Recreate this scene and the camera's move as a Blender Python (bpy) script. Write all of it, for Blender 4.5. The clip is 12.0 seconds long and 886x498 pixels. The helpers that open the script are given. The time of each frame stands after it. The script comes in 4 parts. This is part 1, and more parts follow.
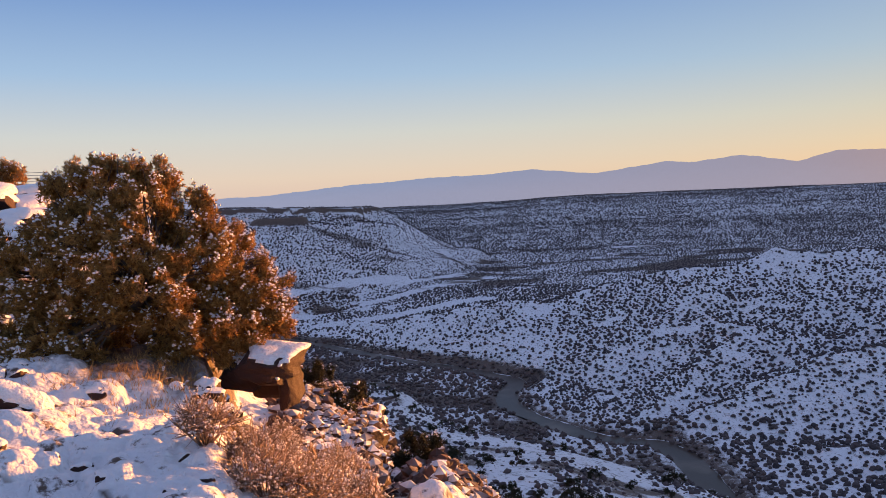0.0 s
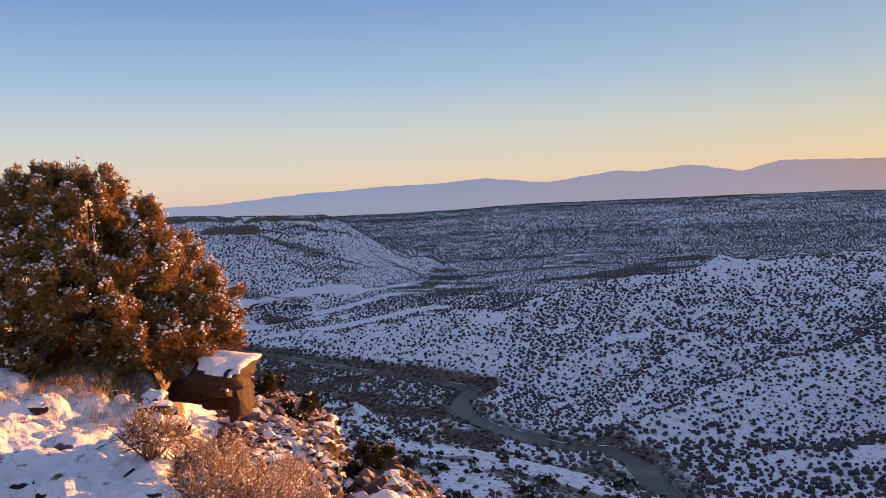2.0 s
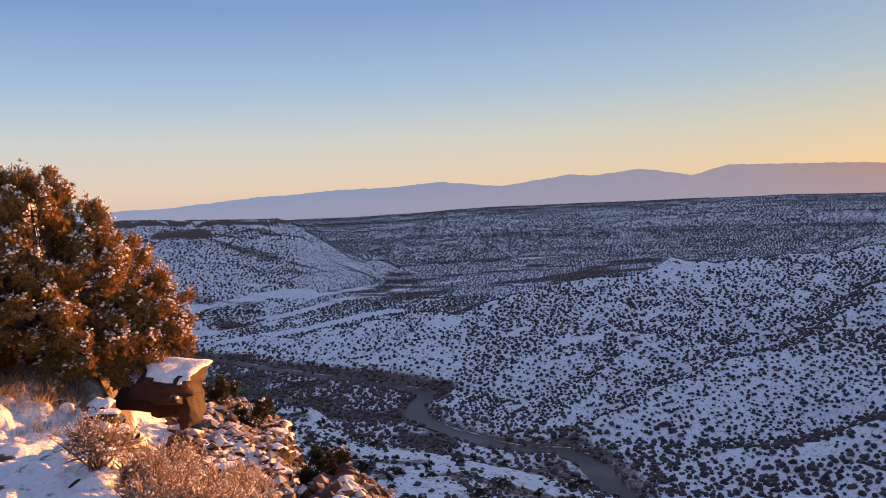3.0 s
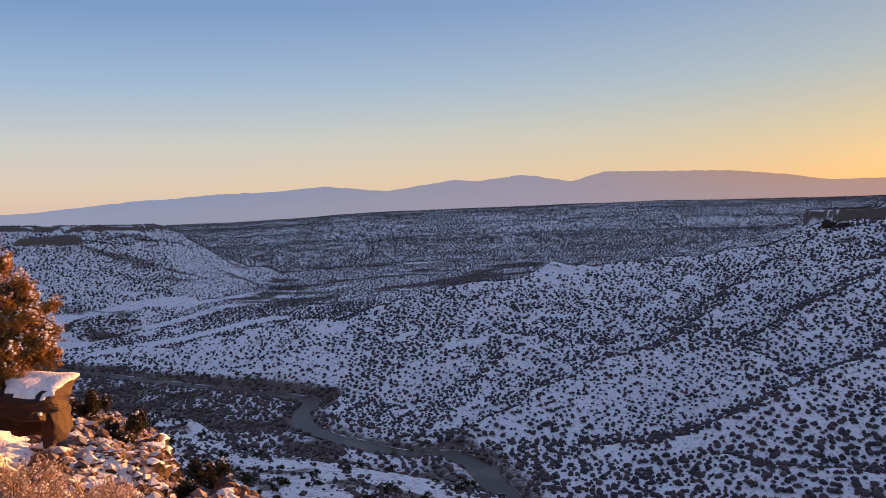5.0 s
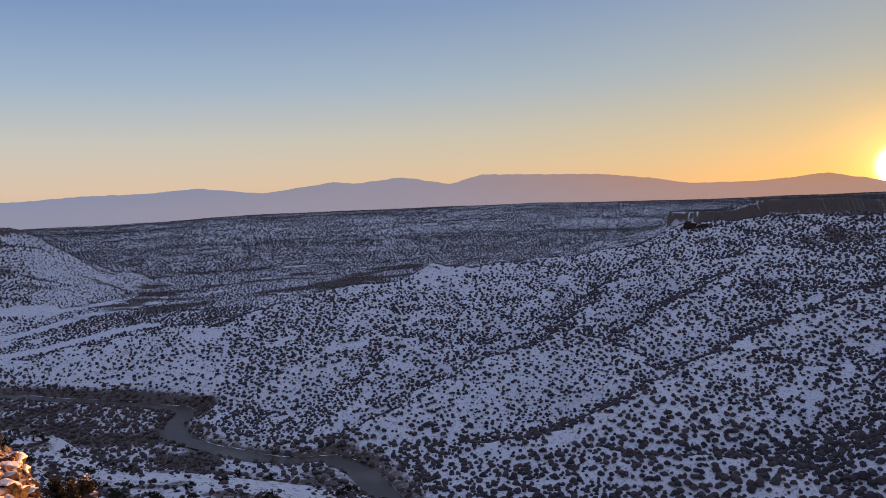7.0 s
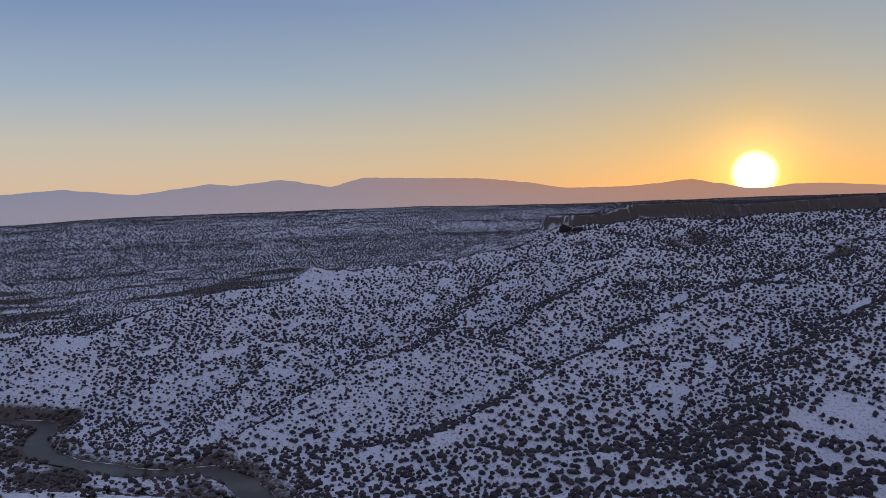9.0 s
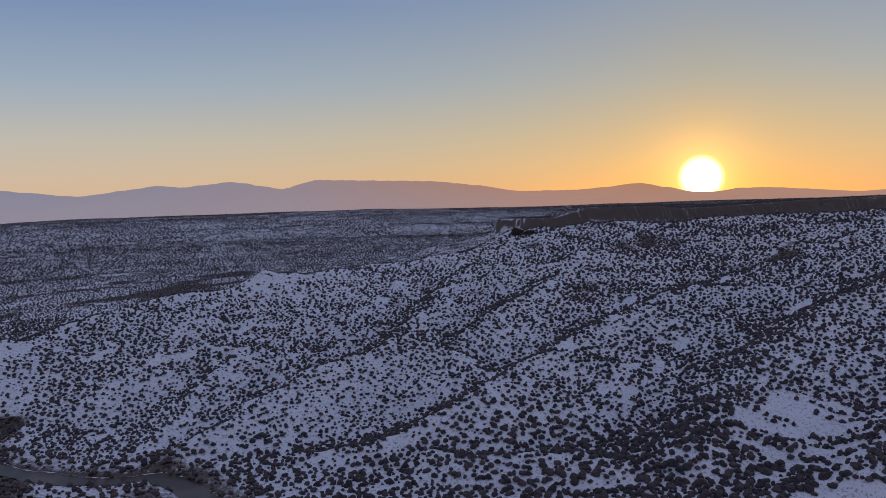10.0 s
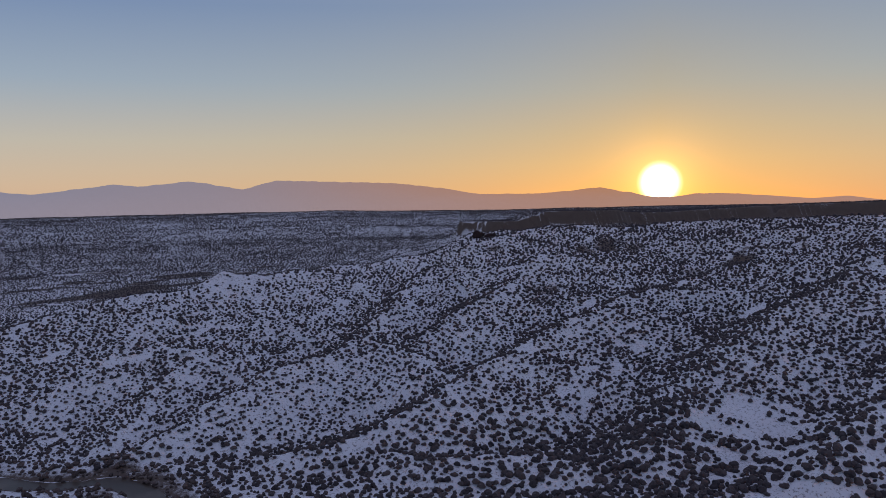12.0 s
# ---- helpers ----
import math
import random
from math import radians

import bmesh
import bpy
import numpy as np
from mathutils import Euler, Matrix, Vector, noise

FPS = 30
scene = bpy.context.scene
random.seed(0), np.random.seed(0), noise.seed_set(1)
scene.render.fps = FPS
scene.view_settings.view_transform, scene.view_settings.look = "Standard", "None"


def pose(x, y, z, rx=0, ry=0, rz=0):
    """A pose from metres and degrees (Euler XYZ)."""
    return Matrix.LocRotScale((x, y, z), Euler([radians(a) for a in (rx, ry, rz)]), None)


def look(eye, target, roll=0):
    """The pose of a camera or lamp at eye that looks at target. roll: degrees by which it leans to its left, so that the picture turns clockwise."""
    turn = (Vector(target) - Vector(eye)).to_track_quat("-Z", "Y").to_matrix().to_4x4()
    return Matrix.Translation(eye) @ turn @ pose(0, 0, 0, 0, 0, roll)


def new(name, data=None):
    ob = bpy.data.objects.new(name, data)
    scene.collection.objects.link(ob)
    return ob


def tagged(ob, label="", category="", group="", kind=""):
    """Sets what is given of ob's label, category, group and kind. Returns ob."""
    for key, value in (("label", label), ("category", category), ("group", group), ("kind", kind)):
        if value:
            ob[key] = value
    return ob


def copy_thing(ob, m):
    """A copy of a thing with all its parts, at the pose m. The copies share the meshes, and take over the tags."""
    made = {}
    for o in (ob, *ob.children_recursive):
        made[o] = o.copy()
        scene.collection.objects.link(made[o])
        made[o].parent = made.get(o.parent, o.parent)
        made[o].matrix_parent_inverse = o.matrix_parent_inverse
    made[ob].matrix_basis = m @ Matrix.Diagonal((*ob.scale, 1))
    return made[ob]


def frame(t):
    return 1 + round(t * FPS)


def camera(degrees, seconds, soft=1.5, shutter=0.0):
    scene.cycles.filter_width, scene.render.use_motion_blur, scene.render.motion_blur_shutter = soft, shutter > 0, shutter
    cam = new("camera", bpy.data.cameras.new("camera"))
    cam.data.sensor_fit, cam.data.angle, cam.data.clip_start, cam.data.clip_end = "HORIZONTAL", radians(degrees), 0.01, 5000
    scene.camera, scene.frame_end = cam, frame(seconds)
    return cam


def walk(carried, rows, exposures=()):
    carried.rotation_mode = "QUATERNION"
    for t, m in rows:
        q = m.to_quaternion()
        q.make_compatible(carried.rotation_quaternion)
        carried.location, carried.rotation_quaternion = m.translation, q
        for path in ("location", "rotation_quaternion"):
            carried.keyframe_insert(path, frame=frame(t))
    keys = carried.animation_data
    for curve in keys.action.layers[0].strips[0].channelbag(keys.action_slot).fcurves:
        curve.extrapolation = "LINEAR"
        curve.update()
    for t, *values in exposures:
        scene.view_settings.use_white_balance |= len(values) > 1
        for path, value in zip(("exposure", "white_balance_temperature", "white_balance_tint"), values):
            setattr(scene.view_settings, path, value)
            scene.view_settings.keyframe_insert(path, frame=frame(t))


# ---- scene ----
cam = camera(57.77, 12.0, 0.9)
EYE, ARM = 1.6, 0.23        # eye height; the turn's radius, an arm held before the body
SUN_AZ, SUN_EL = 52.9, 1.45  # degrees right of +y, degrees up
ROWS = [
    (0.0, 0.00, -3.40, 2.30),
    (0.5, -0.24, -3.28, 2.32),
    (1.0, -0.88, -3.18, 2.26),
    (1.5, -1.94, -3.02, 2.26),
    (2.0, -3.32, -2.91, 2.32),
    (2.5, -4.85, -2.81, 2.35),
    (4.5, -12.47, -2.78, 2.29),
    (5.0, -14.68, -2.75, 2.29),
    (5.5, -16.87, -2.74, 2.34),
    (6.0, -19.02, -2.78, 2.39),
    (6.5, -21.20, -2.84, 2.40),
    (7.0, -23.26, -2.92, 2.36),
    (9.0, -31.68, -3.01, 2.15),
    (9.5, -33.51, -2.98, 2.09),
    (10.0, -35.06, -2.93, 1.98),
    (10.5, -36.24, -2.85, 1.78),
    (11.0, -37.09, -2.80, 1.59),
    (11.5, -37.57, -2.81, 1.46),
    (12.0, -37.79, -2.84, 1.37),
]
walk(cam, [(t, pose(-ARM * math.sin(radians(yaw)), ARM * (math.cos(radians(yaw)) - 1), EYE, 90 + pitch, roll, yaw))
           for t, yaw, pitch, roll in ROWS],
     [(0.0, 1.86, 6600, 14), (5.0, 1.76, 6750, 15), (8.0, 1.58, 7100, 18), (12.0, 1.43, 7250, 19)])

# ---- sky and sun ----
sun_dir = Vector((math.sin(radians(SUN_AZ)) * math.cos(radians(SUN_EL)), math.cos(radians(SUN_AZ)) * math.cos(radians(SUN_EL)), math.sin(radians(SUN_EL))))
world = bpy.data.worlds.new("dawn_sky")
scene.world = world
world.use_nodes = True
wn, wl = world.node_tree.nodes, world.node_tree.links
wn.clear()


def wmath(op, a, b=None, clamp=False):
    n = wn.new("ShaderNodeMath")
    n.operation, n.use_clamp = op, clamp
    for i, q in enumerate((a, b)):
        if q is None:
            continue
        if isinstance(q, (int, float)):
            n.inputs[i].default_value = q
        else:
            wl.new(q, n.inputs[i])
    return n.outputs[0]


w_out = wn.new("ShaderNodeOutputWorld")
sky = wn.new("ShaderNodeTexSky")
sky.sky_type, sky.sun_disc = "NISHITA", False
sky.sun_elevation, sky.sun_rotation = radians(SUN_EL), radians(SUN_AZ)
sky.altitude, sky.air_density, sky.dust_density, sky.ozone_density = 1900, 1.0, 1.5, 2.0
w_sky = wn.new("ShaderNodeBackground")
w_sky.inputs[1].default_value = 0.008
wl.new(sky.outputs[0], w_sky.inputs[0])
# the clear dawn sky by height: cool away from the sun, warm towards it
w_co = wn.new("ShaderNodeTexCoord")
w_sep = wn.new("ShaderNodeSeparateXYZ")
wl.new(w_co.outputs["Generated"], w_sep.inputs[0])
up_angle = wmath("MULTIPLY", wmath("ARCSINE", w_sep.outputs[2]), 180 / math.pi)


def sky_ramp(stops):
    n = wn.new("ShaderNodeValToRGB")
    wl.new(wmath("DIVIDE", up_angle, 60.0, True), n.inputs[0])
    for q in stops[1:-1]:
        n.color_ramp.elements.new(q[0] / 60)
    for e, (p, c) in zip(n.color_ramp.elements, stops):
        e.position, e.color = p / 60, (*c, 1)
    return n.outputs[0]


cool = sky_ramp([(0, (0.58, 0.46, 0.42)), (2, (0.64, 0.545, 0.46)), (5, (0.53, 0.565, 0.55)), (9, (0.300, 0.45, 0.63)), (14, (0.158, 0.283, 0.53)), (30, (0.19, 0.28, 0.49)), (60, (0.225, 0.26, 0.435))])
warm = sky_ramp([(0, (0.68, 0.33, 0.08)), (3, (0.60, 0.42, 0.17)), (5, (0.50, 0.42, 0.23)), (8, (0.37, 0.41, 0.35)), (14, (0.235, 0.335, 0.45)), (30, (0.215, 0.29, 0.49)), (60, (0.225, 0.26, 0.435))])
w_flat = wn.new("ShaderNodeVectorMath")
w_flat.operation = "MULTIPLY"
wl.new(w_co.outputs["Generated"], w_flat.inputs[0])
w_flat.inputs[1].default_value = (1, 1, 0)
w_norm = wn.new("ShaderNodeVectorMath")
w_norm.operation = "NORMALIZE"
wl.new(w_flat.outputs[0], w_norm.inputs[0])
w_side = wn.new("ShaderNodeVectorMath")
w_side.operation = "DOT_PRODUCT"
wl.new(w_norm.outputs[0], w_side.inputs[0])
w_side.inputs[1].default_value = (math.sin(radians(SUN_AZ)), math.cos(radians(SUN_AZ)), 0)
from_sun = wmath("MULTIPLY", wmath("ARCCOSINE", wmath("MINIMUM", w_side.outputs["Value"], 1.0)), 180 / math.pi)
w_mix = wn.new("ShaderNodeMix")
w_mix.data_type = "RGBA"
wl.new(wmath("EXPONENT", wmath("MULTIPLY", from_sun, -1 / 32)), w_mix.inputs[0])
wl.new(cool, w_mix.inputs[6])
wl.new(warm, w_mix.inputs[7])
w_bg = wn.new("ShaderNodeBackground")
w_bg.inputs[1].default_value = 0.315
wl.new(w_mix.outputs[2], w_bg.inputs[0])
# the sun and its aureole
w_dot = wn.new("ShaderNodeVectorMath")
w_dot.operation = "DOT_PRODUCT"
wl.new(w_co.outputs["Generated"], w_dot.inputs[0])
w_dot.inputs[1].default_value = sun_dir
ang = wmath("MULTIPLY", wmath("ARCCOSINE", wmath("MINIMUM", w_dot.outputs["Value"], 1.0)), 180 / math.pi)
near_glow = wmath("MULTIPLY", wmath("EXPONENT", wmath("MULTIPLY", ang, -0.74)), 0.66)
wide_glow = wmath("MULTIPLY", wmath("EXPONENT", wmath("MULTIPLY", ang, -0.13)), 0.02)
low = wmath("EXPONENT", wmath("MULTIPLY", wmath("ABSOLUTE", w_sep.outputs[2]), -7.0))
w_sun = wn.new("ShaderNodeBackground")
w_sun.inputs[0].default_value = (1.0, 0.50, 0.13, 1)
wl.new(near_glow, w_sun.inputs[1])
w_wide = wn.new("ShaderNodeBackground")
w_wide.inputs[0].default_value = (1.0, 0.50, 0.13, 1)
wl.new(wmath("MULTIPLY", wide_glow, low), w_wide.inputs[1])
w_disc = wn.new("ShaderNodeBackground")
w_disc.inputs[0].default_value = (1.0, 0.9, 0.7, 1)
core = wmath("MULTIPLY", wmath("SUBTRACT", 1.65, ang), 0.62, True)
wl.new(wmath("MULTIPLY", wmath("MULTIPLY", core, core), 6.0), w_disc.inputs[1])


def wadd(a, b):
    n = wn.new("ShaderNodeAddShader")
    wl.new(a, n.inputs[0])
    wl.new(b, n.inputs[1])
    return n.outputs[0]


total = wadd(wadd(w_bg.outputs[0], w_sun.outputs[0]), wadd(w_wide.outputs[0], w_disc.outputs[0]))
wl.new(wadd(total, w_sky.outputs[0]), w_out.inputs[0])

lamp = bpy.data.lights.new("sun", "SUN")
lamp.energy, lamp.angle, lamp.color = 5.0, radians(0.6), (1.0, 0.38, 0.08)
sun = new("sun", lamp)
LIGHT_EL = 1.3  # the upper part of the glare
beam = Vector((math.sin(radians(SUN_AZ + 3)), math.cos(radians(SUN_AZ + 3)), math.tan(radians(LIGHT_EL))))
sun.matrix_world = look(Vector((0, 0, 50)) + beam * 60, (0, 0, 50))


# ---- small tools ----
def hash01(ix, iy, seed):
    h = (ix.astype(np.int64) * 374761393 + iy.astype(np.int64) * 668265263 + seed * 2147483647) & 0xFFFFFFFF
    h = ((h ^ (h >> 13)) * 1274126177) & 0xFFFFFFFF
    return ((h ^ (h >> 16)) & 0xFFFF) / 65535.0


def vnoise(x, y, seed=0):
    """Smooth lattice noise, -1 to 1."""
    ix, iy = np.floor(x), np.floor(y)
    fx, fy = x - ix, y - iy
    fx, fy = fx * fx * fx * (fx * (6 * fx - 15) + 10), fy * fy * fy * (fy * (6 * fy - 15) + 10)
    a, b = hash01(ix, iy, seed), hash01(ix + 1, iy, seed)
    c, d = hash01(ix, iy + 1, seed), hash01(ix + 1, iy + 1, seed)
    return 2 * ((a + (b - a) * fx) * (1 - fy) + (c + (d - c) * fx) * fy) - 1


def fbm(x, y, octaves=4, seed=0, gain=0.5):
    out, amp, total_amp = np.zeros_like(x), 1.0, 0.0
    for o in range(octaves):
        ca, sa = math.cos(0.7 * o), math.sin(0.7 * o)
        out += amp * vnoise((x * ca - y * sa) * 2 ** o + 17.3 * o, (x * sa + y * ca) * 2 ** o - 9.1 * o, seed + o)
        total_amp += amp
        amp *= gain
    return out / total_amp


def pillows(x, y, seed):
    """Rounded lumps, 0 to 1, as of snow on stones."""
    ix, iy = np.floor(x), np.floor(y)
    out = np.zeros_like(x)
    for ox in (-1, 0, 1):
        for oy in (-1, 0, 1):
            cx, cy = ix + ox, iy + oy
            px, py = cx + hash01(cx, cy, seed), cy + hash01(cx, cy, seed + 1)
            size = 0.25 + 0.55 * hash01(cx, cy, seed + 2)
            d2 = ((x - px) ** 2 + (y - py) ** 2) / size ** 2
            out = np.maximum(out, size * np.sqrt(np.maximum(1 - d2, 0)))
    return out


def step01(a, b, x):
    t = np.clip((x - a) / (b - a), 0, 1)
    return t * t * (3 - 2 * t)


def polar(az, r, z=0.0):
    return Vector((r * math.sin(radians(az)), r * math.cos(radians(az)), z))


def mesh_of(name, verts, faces, smooth=False):
    """A mesh from arrays of corners and of triangles or quads."""
    me = bpy.data.meshes.new(name)
    verts, faces = np.asarray(verts, np.float32), np.asarray(faces, np.int32)
    n, k = faces.shape
    me.vertices.add(len(verts))
    me.vertices.foreach_set("co", verts.ravel())
    me.loops.add(n * k)
    me.loops.foreach_set("vertex_index", faces.ravel())
    me.polygons.add(n)
    me.polygons.foreach_set("loop_start", np.arange(0, n * k, k, dtype=np.int32))
    me.polygons.foreach_set("use_smooth", np.full(n, smooth))
    me.update(calc_edges=True)
    return me


def part(name, me, material, parent=None, label=""):
    """One mesh object under a thing or a part; me is a mesh or a bmesh."""
    if isinstance(me, bmesh.types.BMesh):
        bm, me = me, bpy.data.meshes.new(name)
        bm.to_mesh(me)
        bm.free()
    if material and not me.materials:
        me.materials.append(material)
    ob = new(name, me)
    ob.parent = parent
    return tagged(ob, label)


# ---- materials ----
class Nodes:
    """A material's node tree with short calls."""

    def __init__(self, name, rough=0.8):
        self.m = bpy.data.materials.new(name)
        self.m.use_nodes = True
        self.t = self.m.node_tree
        self.bsdf = self.t.nodes["Principled BSDF"]
        self.bsdf.inputs["Roughness"].default_value = rough
        self.pos = self.add("ShaderNodeNewGeometry").outputs["Position"]

    def add(self, kind, **props):
        n = self.t.nodes.new(kind)
        for k, q in props.items():
            if k == "operation":
                n.operation = q
            elif k == "use_clamp":
                n.use_clamp = q
            elif k == "blend_type":
                n.blend_type = q
            elif k == "data_type":
                n.data_type = q
        return n

    def put(self, socket, q):
        if hasattr(q, "links") or isinstance(q, bpy.types.NodeSocket):
            self.t.links.new(q, socket)
        else:
            socket.default_value = q

    def math(self, op, a, b=0.0, clamp=False):
        n = self.add("ShaderNodeMath", operation=op, use_clamp=clamp)
        self.put(n.inputs[0], a)
        self.put(n.inputs[1], b)
        return n.outputs[0]

    def noise(self, scale, detail=4.0, rough=0.55, vec=None):
        n = self.add("ShaderNodeTexNoise")
        n.inputs["Scale"].default_value, n.inputs["Detail"].default_value, n.inputs["Roughness"].default_value = scale, detail, rough
        self.put(n.inputs["Vector"], vec or self.pos)
        return n.outputs["Fac"]

    def cells(self, scale, vec=None):
        n = self.add("ShaderNodeTexVoronoi")
        n.inputs["Scale"].default_value = scale
        self.put(n.inputs["Vector"], vec or self.pos)
        return n.outputs["Distance"]

    def span(self, q, a, b, lo=0.0, hi=1.0):
        n = self.add("ShaderNodeMapRange")
        n.interpolation_type = "SMOOTHSTEP"
        for i, w in enumerate((q, a, b, lo, hi)):
            self.put(n.inputs[i], w)
        return n.outputs[0]

    def mix(self, fac, a, b):
        n = self.add("ShaderNodeMix", data_type="RGBA")
        self.put(n.inputs[0], fac)
        self.put(n.inputs[6], (*a, 1) if isinstance(a, tuple) else a)
        self.put(n.inputs[7], (*b, 1) if isinstance(b, tuple) else b)
        return n.outputs[2]

    def attr(self, name):
        n = self.add("ShaderNodeAttribute")
        n.attribute_name = name
        return n.outputs["Fac"]

    def random(self):
        return self.add("ShaderNodeObjectInfo").outputs["Random"]

    def island(self):
        return self.add("ShaderNodeNewGeometry").outputs["Random Per Island"]

    def up(self):
        sep = self.add("ShaderNodeSeparateXYZ")
        self.t.links.new(self.add("ShaderNodeNewGeometry").outputs["Normal"], sep.inputs[0])
        return sep.outputs[2]

    def bump(self, height, strength=0.5, distance=0.02):
        n = self.add("ShaderNodeBump")
        n.inputs["Strength"].default_value, n.inputs["Distance"].default_value = strength, distance
        self.put(n.inputs["Height"], height)
        self.t.links.new(n.outputs[0], self.bsdf.inputs["Normal"])

    def colour(self, q):
        self.put(self.bsdf.inputs["Base Color"], (*q, 1) if isinstance(q, tuple) else q)
        return self.m


SNOW = (0.80, 0.83, 0.88)


def snow_material():
    k = Nodes("snow", 0.6)
    k.bump(k.math("ADD", k.noise(30, 5), k.math("MULTIPLY", k.noise(6, 4), 2.5)), 0.9, 0.03)
    return k.colour(k.mix(k.noise(4), (0.79, 0.79, 0.82), (0.88, 0.87, 0.88)))


def ground_material():
    """Thin snow over brown soil and rock, dark low scrub far out."""
    k = Nodes("snowy_ground", 0.75)
    bare = k.attr("bare")
    soil = k.mix(k.noise(0.9, 6), (0.060, 0.045, 0.038), (0.17, 0.115, 0.085))
    snow = k.mix(k.noise(0.05, 3), (0.745, 0.75, 0.785), (0.84, 0.845, 0.865))
    dist = k.add("ShaderNodeVectorMath", operation="LENGTH")
    k.t.links.new(k.pos, dist.inputs[0])
    dist = dist.outputs["Value"]
    # patches of bare soil and tufts: fine close by, coarse far out
    fine = k.span(k.noise(6.0, 6, 0.65), 0.56, 0.66)
    fine = k.math("MULTIPLY", fine, k.span(dist, 40, 90, 1.0, 0.0))
    mid = k.span(k.noise(0.45, 6, 0.72), 0.53, 0.63)
    mid = k.math("MULTIPLY", mid, k.span(dist, 50, 140, 0.0, 0.75))
    far_spots = k.span(k.noise(0.035, 9, 0.8), 0.46, 0.60, 1.0, 0.3)
    far_gaps = k.span(k.noise(0.010, 6, 0.65), 0.34, 0.46, 0.72, 1.0)
    far = k.math("MULTIPLY", k.math("MULTIPLY", far_spots, far_gaps), k.math("MULTIPLY", k.span(dist, 1450, 2100, 0.0, 0.50), k.span(dist, 2200, 3200, 1.0, 0.68)))
    patch = k.math("MAXIMUM", k.math("MAXIMUM", fine, mid), far)
    steep = k.span(k.math("ADD", k.up(), k.math("MULTIPLY", k.math("SUBTRACT", k.noise(1.3, 5), 0.5), 0.3)), 0.45, 0.66, 1.0, 0.0)
    torn = k.math("ADD", bare, k.math("MULTIPLY", k.math("SUBTRACT", k.math("ADD", k.math("MULTIPLY", k.noise(0.25, 6, 0.7), 0.55), k.math("MULTIPLY", k.noise(3.5, 5, 0.7), 0.45)), 0.5), 1.7))
    torn = k.math("MULTIPLY", k.span(torn, 0.35, 0.65), k.span(bare, 0.02, 0.2))
    mask = k.math("MAXIMUM", k.math("MAXIMUM", patch, steep), torn, True)
    k.bump(k.math("ADD", k.noise(14, 6, 0.6), k.math("MULTIPLY", k.noise(3.2, 4, 0.55), 3.0)), 0.9, 0.045)
    return k.colour(k.mix(mask, snow, soil))


def scrub_material(name, a, b, snow=0.25):
    k = Nodes(name, 0.9)
    c = k.mix(k.island(), a, b)
    dusted = k.math("MULTIPLY", k.span(k.up(), 0.35, 0.95), k.span(k.noise(1.1, 4), 0.55 - 0.2 * snow, 0.75))
    return k.colour(k.mix(k.math("MULTIPLY", dusted, snow * 2, True), c, SNOW))


def rock_material():
    k = Nodes("basalt", 0.85)
    c = k.mix(k.noise(3.5, 6), (0.012, 0.005, 0.004), (0.042, 0.015, 0.010))
    c = k.mix(k.span(k.noise(11, 4), 0.55, 0.75), c, (0.030, 0.015, 0.013))
    k.bump(k.noise(9, 8, 0.65), 0.6, 0.03)
    return k.colour(c)


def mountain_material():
    """Far ridges, with air haze and warm sun glare painted in as emission."""
    k = Nodes("haze_painted_ridges", 1.0)
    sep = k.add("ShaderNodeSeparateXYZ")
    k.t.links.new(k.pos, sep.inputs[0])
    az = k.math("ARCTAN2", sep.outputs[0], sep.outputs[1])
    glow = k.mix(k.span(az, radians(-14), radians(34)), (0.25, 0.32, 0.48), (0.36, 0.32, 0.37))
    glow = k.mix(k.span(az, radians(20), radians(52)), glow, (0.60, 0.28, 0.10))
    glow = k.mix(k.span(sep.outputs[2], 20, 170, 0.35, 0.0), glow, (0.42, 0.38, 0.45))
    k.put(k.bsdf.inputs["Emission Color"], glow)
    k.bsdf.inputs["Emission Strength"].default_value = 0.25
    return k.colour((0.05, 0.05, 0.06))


def water_material():
    k = Nodes("river_water", 0.3)
    k.bsdf.inputs["Specular IOR Level"].default_value = 0.10
    wave = k.noise(0.5, 5)
    k.bump(wave, 0.2, 0.25)
    return k.colour(k.mix(k.span(k.noise(0.035, 4), 0.45, 0.7), (0.085, 0.064, 0.050), (0.15, 0.115, 0.09)))


def plain_material(name, a, b, rough=0.8, scale=8.0, bump=0.4):
    k = Nodes(name, rough)
    k.bump(k.noise(scale * 3, 5), bump, 0.02)
    return k.colour(k.mix(k.noise(scale, 5), a, b))


def leaf_material(name, a, b):
    k = Nodes(name, 0.7)
    c = k.mix(k.island(), a, b)
    thin = k.add("ShaderNodeBsdfTranslucent")
    k.put(thin.inputs["Color"], c)
    both = k.add("ShaderNodeMixShader")
    both.inputs[0].default_value = 0.5
    k.t.links.new(k.bsdf.outputs[0], both.inputs[1])
    k.t.links.new(thin.outputs[0], both.inputs[2])
    k.t.links.new(both.outputs[0], k.t.nodes["Material Output"].inputs["Surface"])
    return k.colour(c)


M_SNOW = snow_material()
M_GROUND = ground_material()
M_ROCK = rock_material()
M_JUNIPER = scrub_material("juniper_scrub", (0.040, 0.033, 0.037), (0.105, 0.080, 0.076), 0.06)
M_BARE_WOOD = scrub_material("bare_river_brush", (0.060, 0.042, 0.038), (0.13, 0.090, 0.078), 0.12)
# warm sunlight is worked into this leaf colour; the green one keeps its own
M_LEAF_SUNLIT = leaf_material("sunlit_juniper_leaf", (0.20, 0.122, 0.042), (0.56, 0.345, 0.112))
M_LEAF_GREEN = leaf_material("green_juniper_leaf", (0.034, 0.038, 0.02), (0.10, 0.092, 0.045))
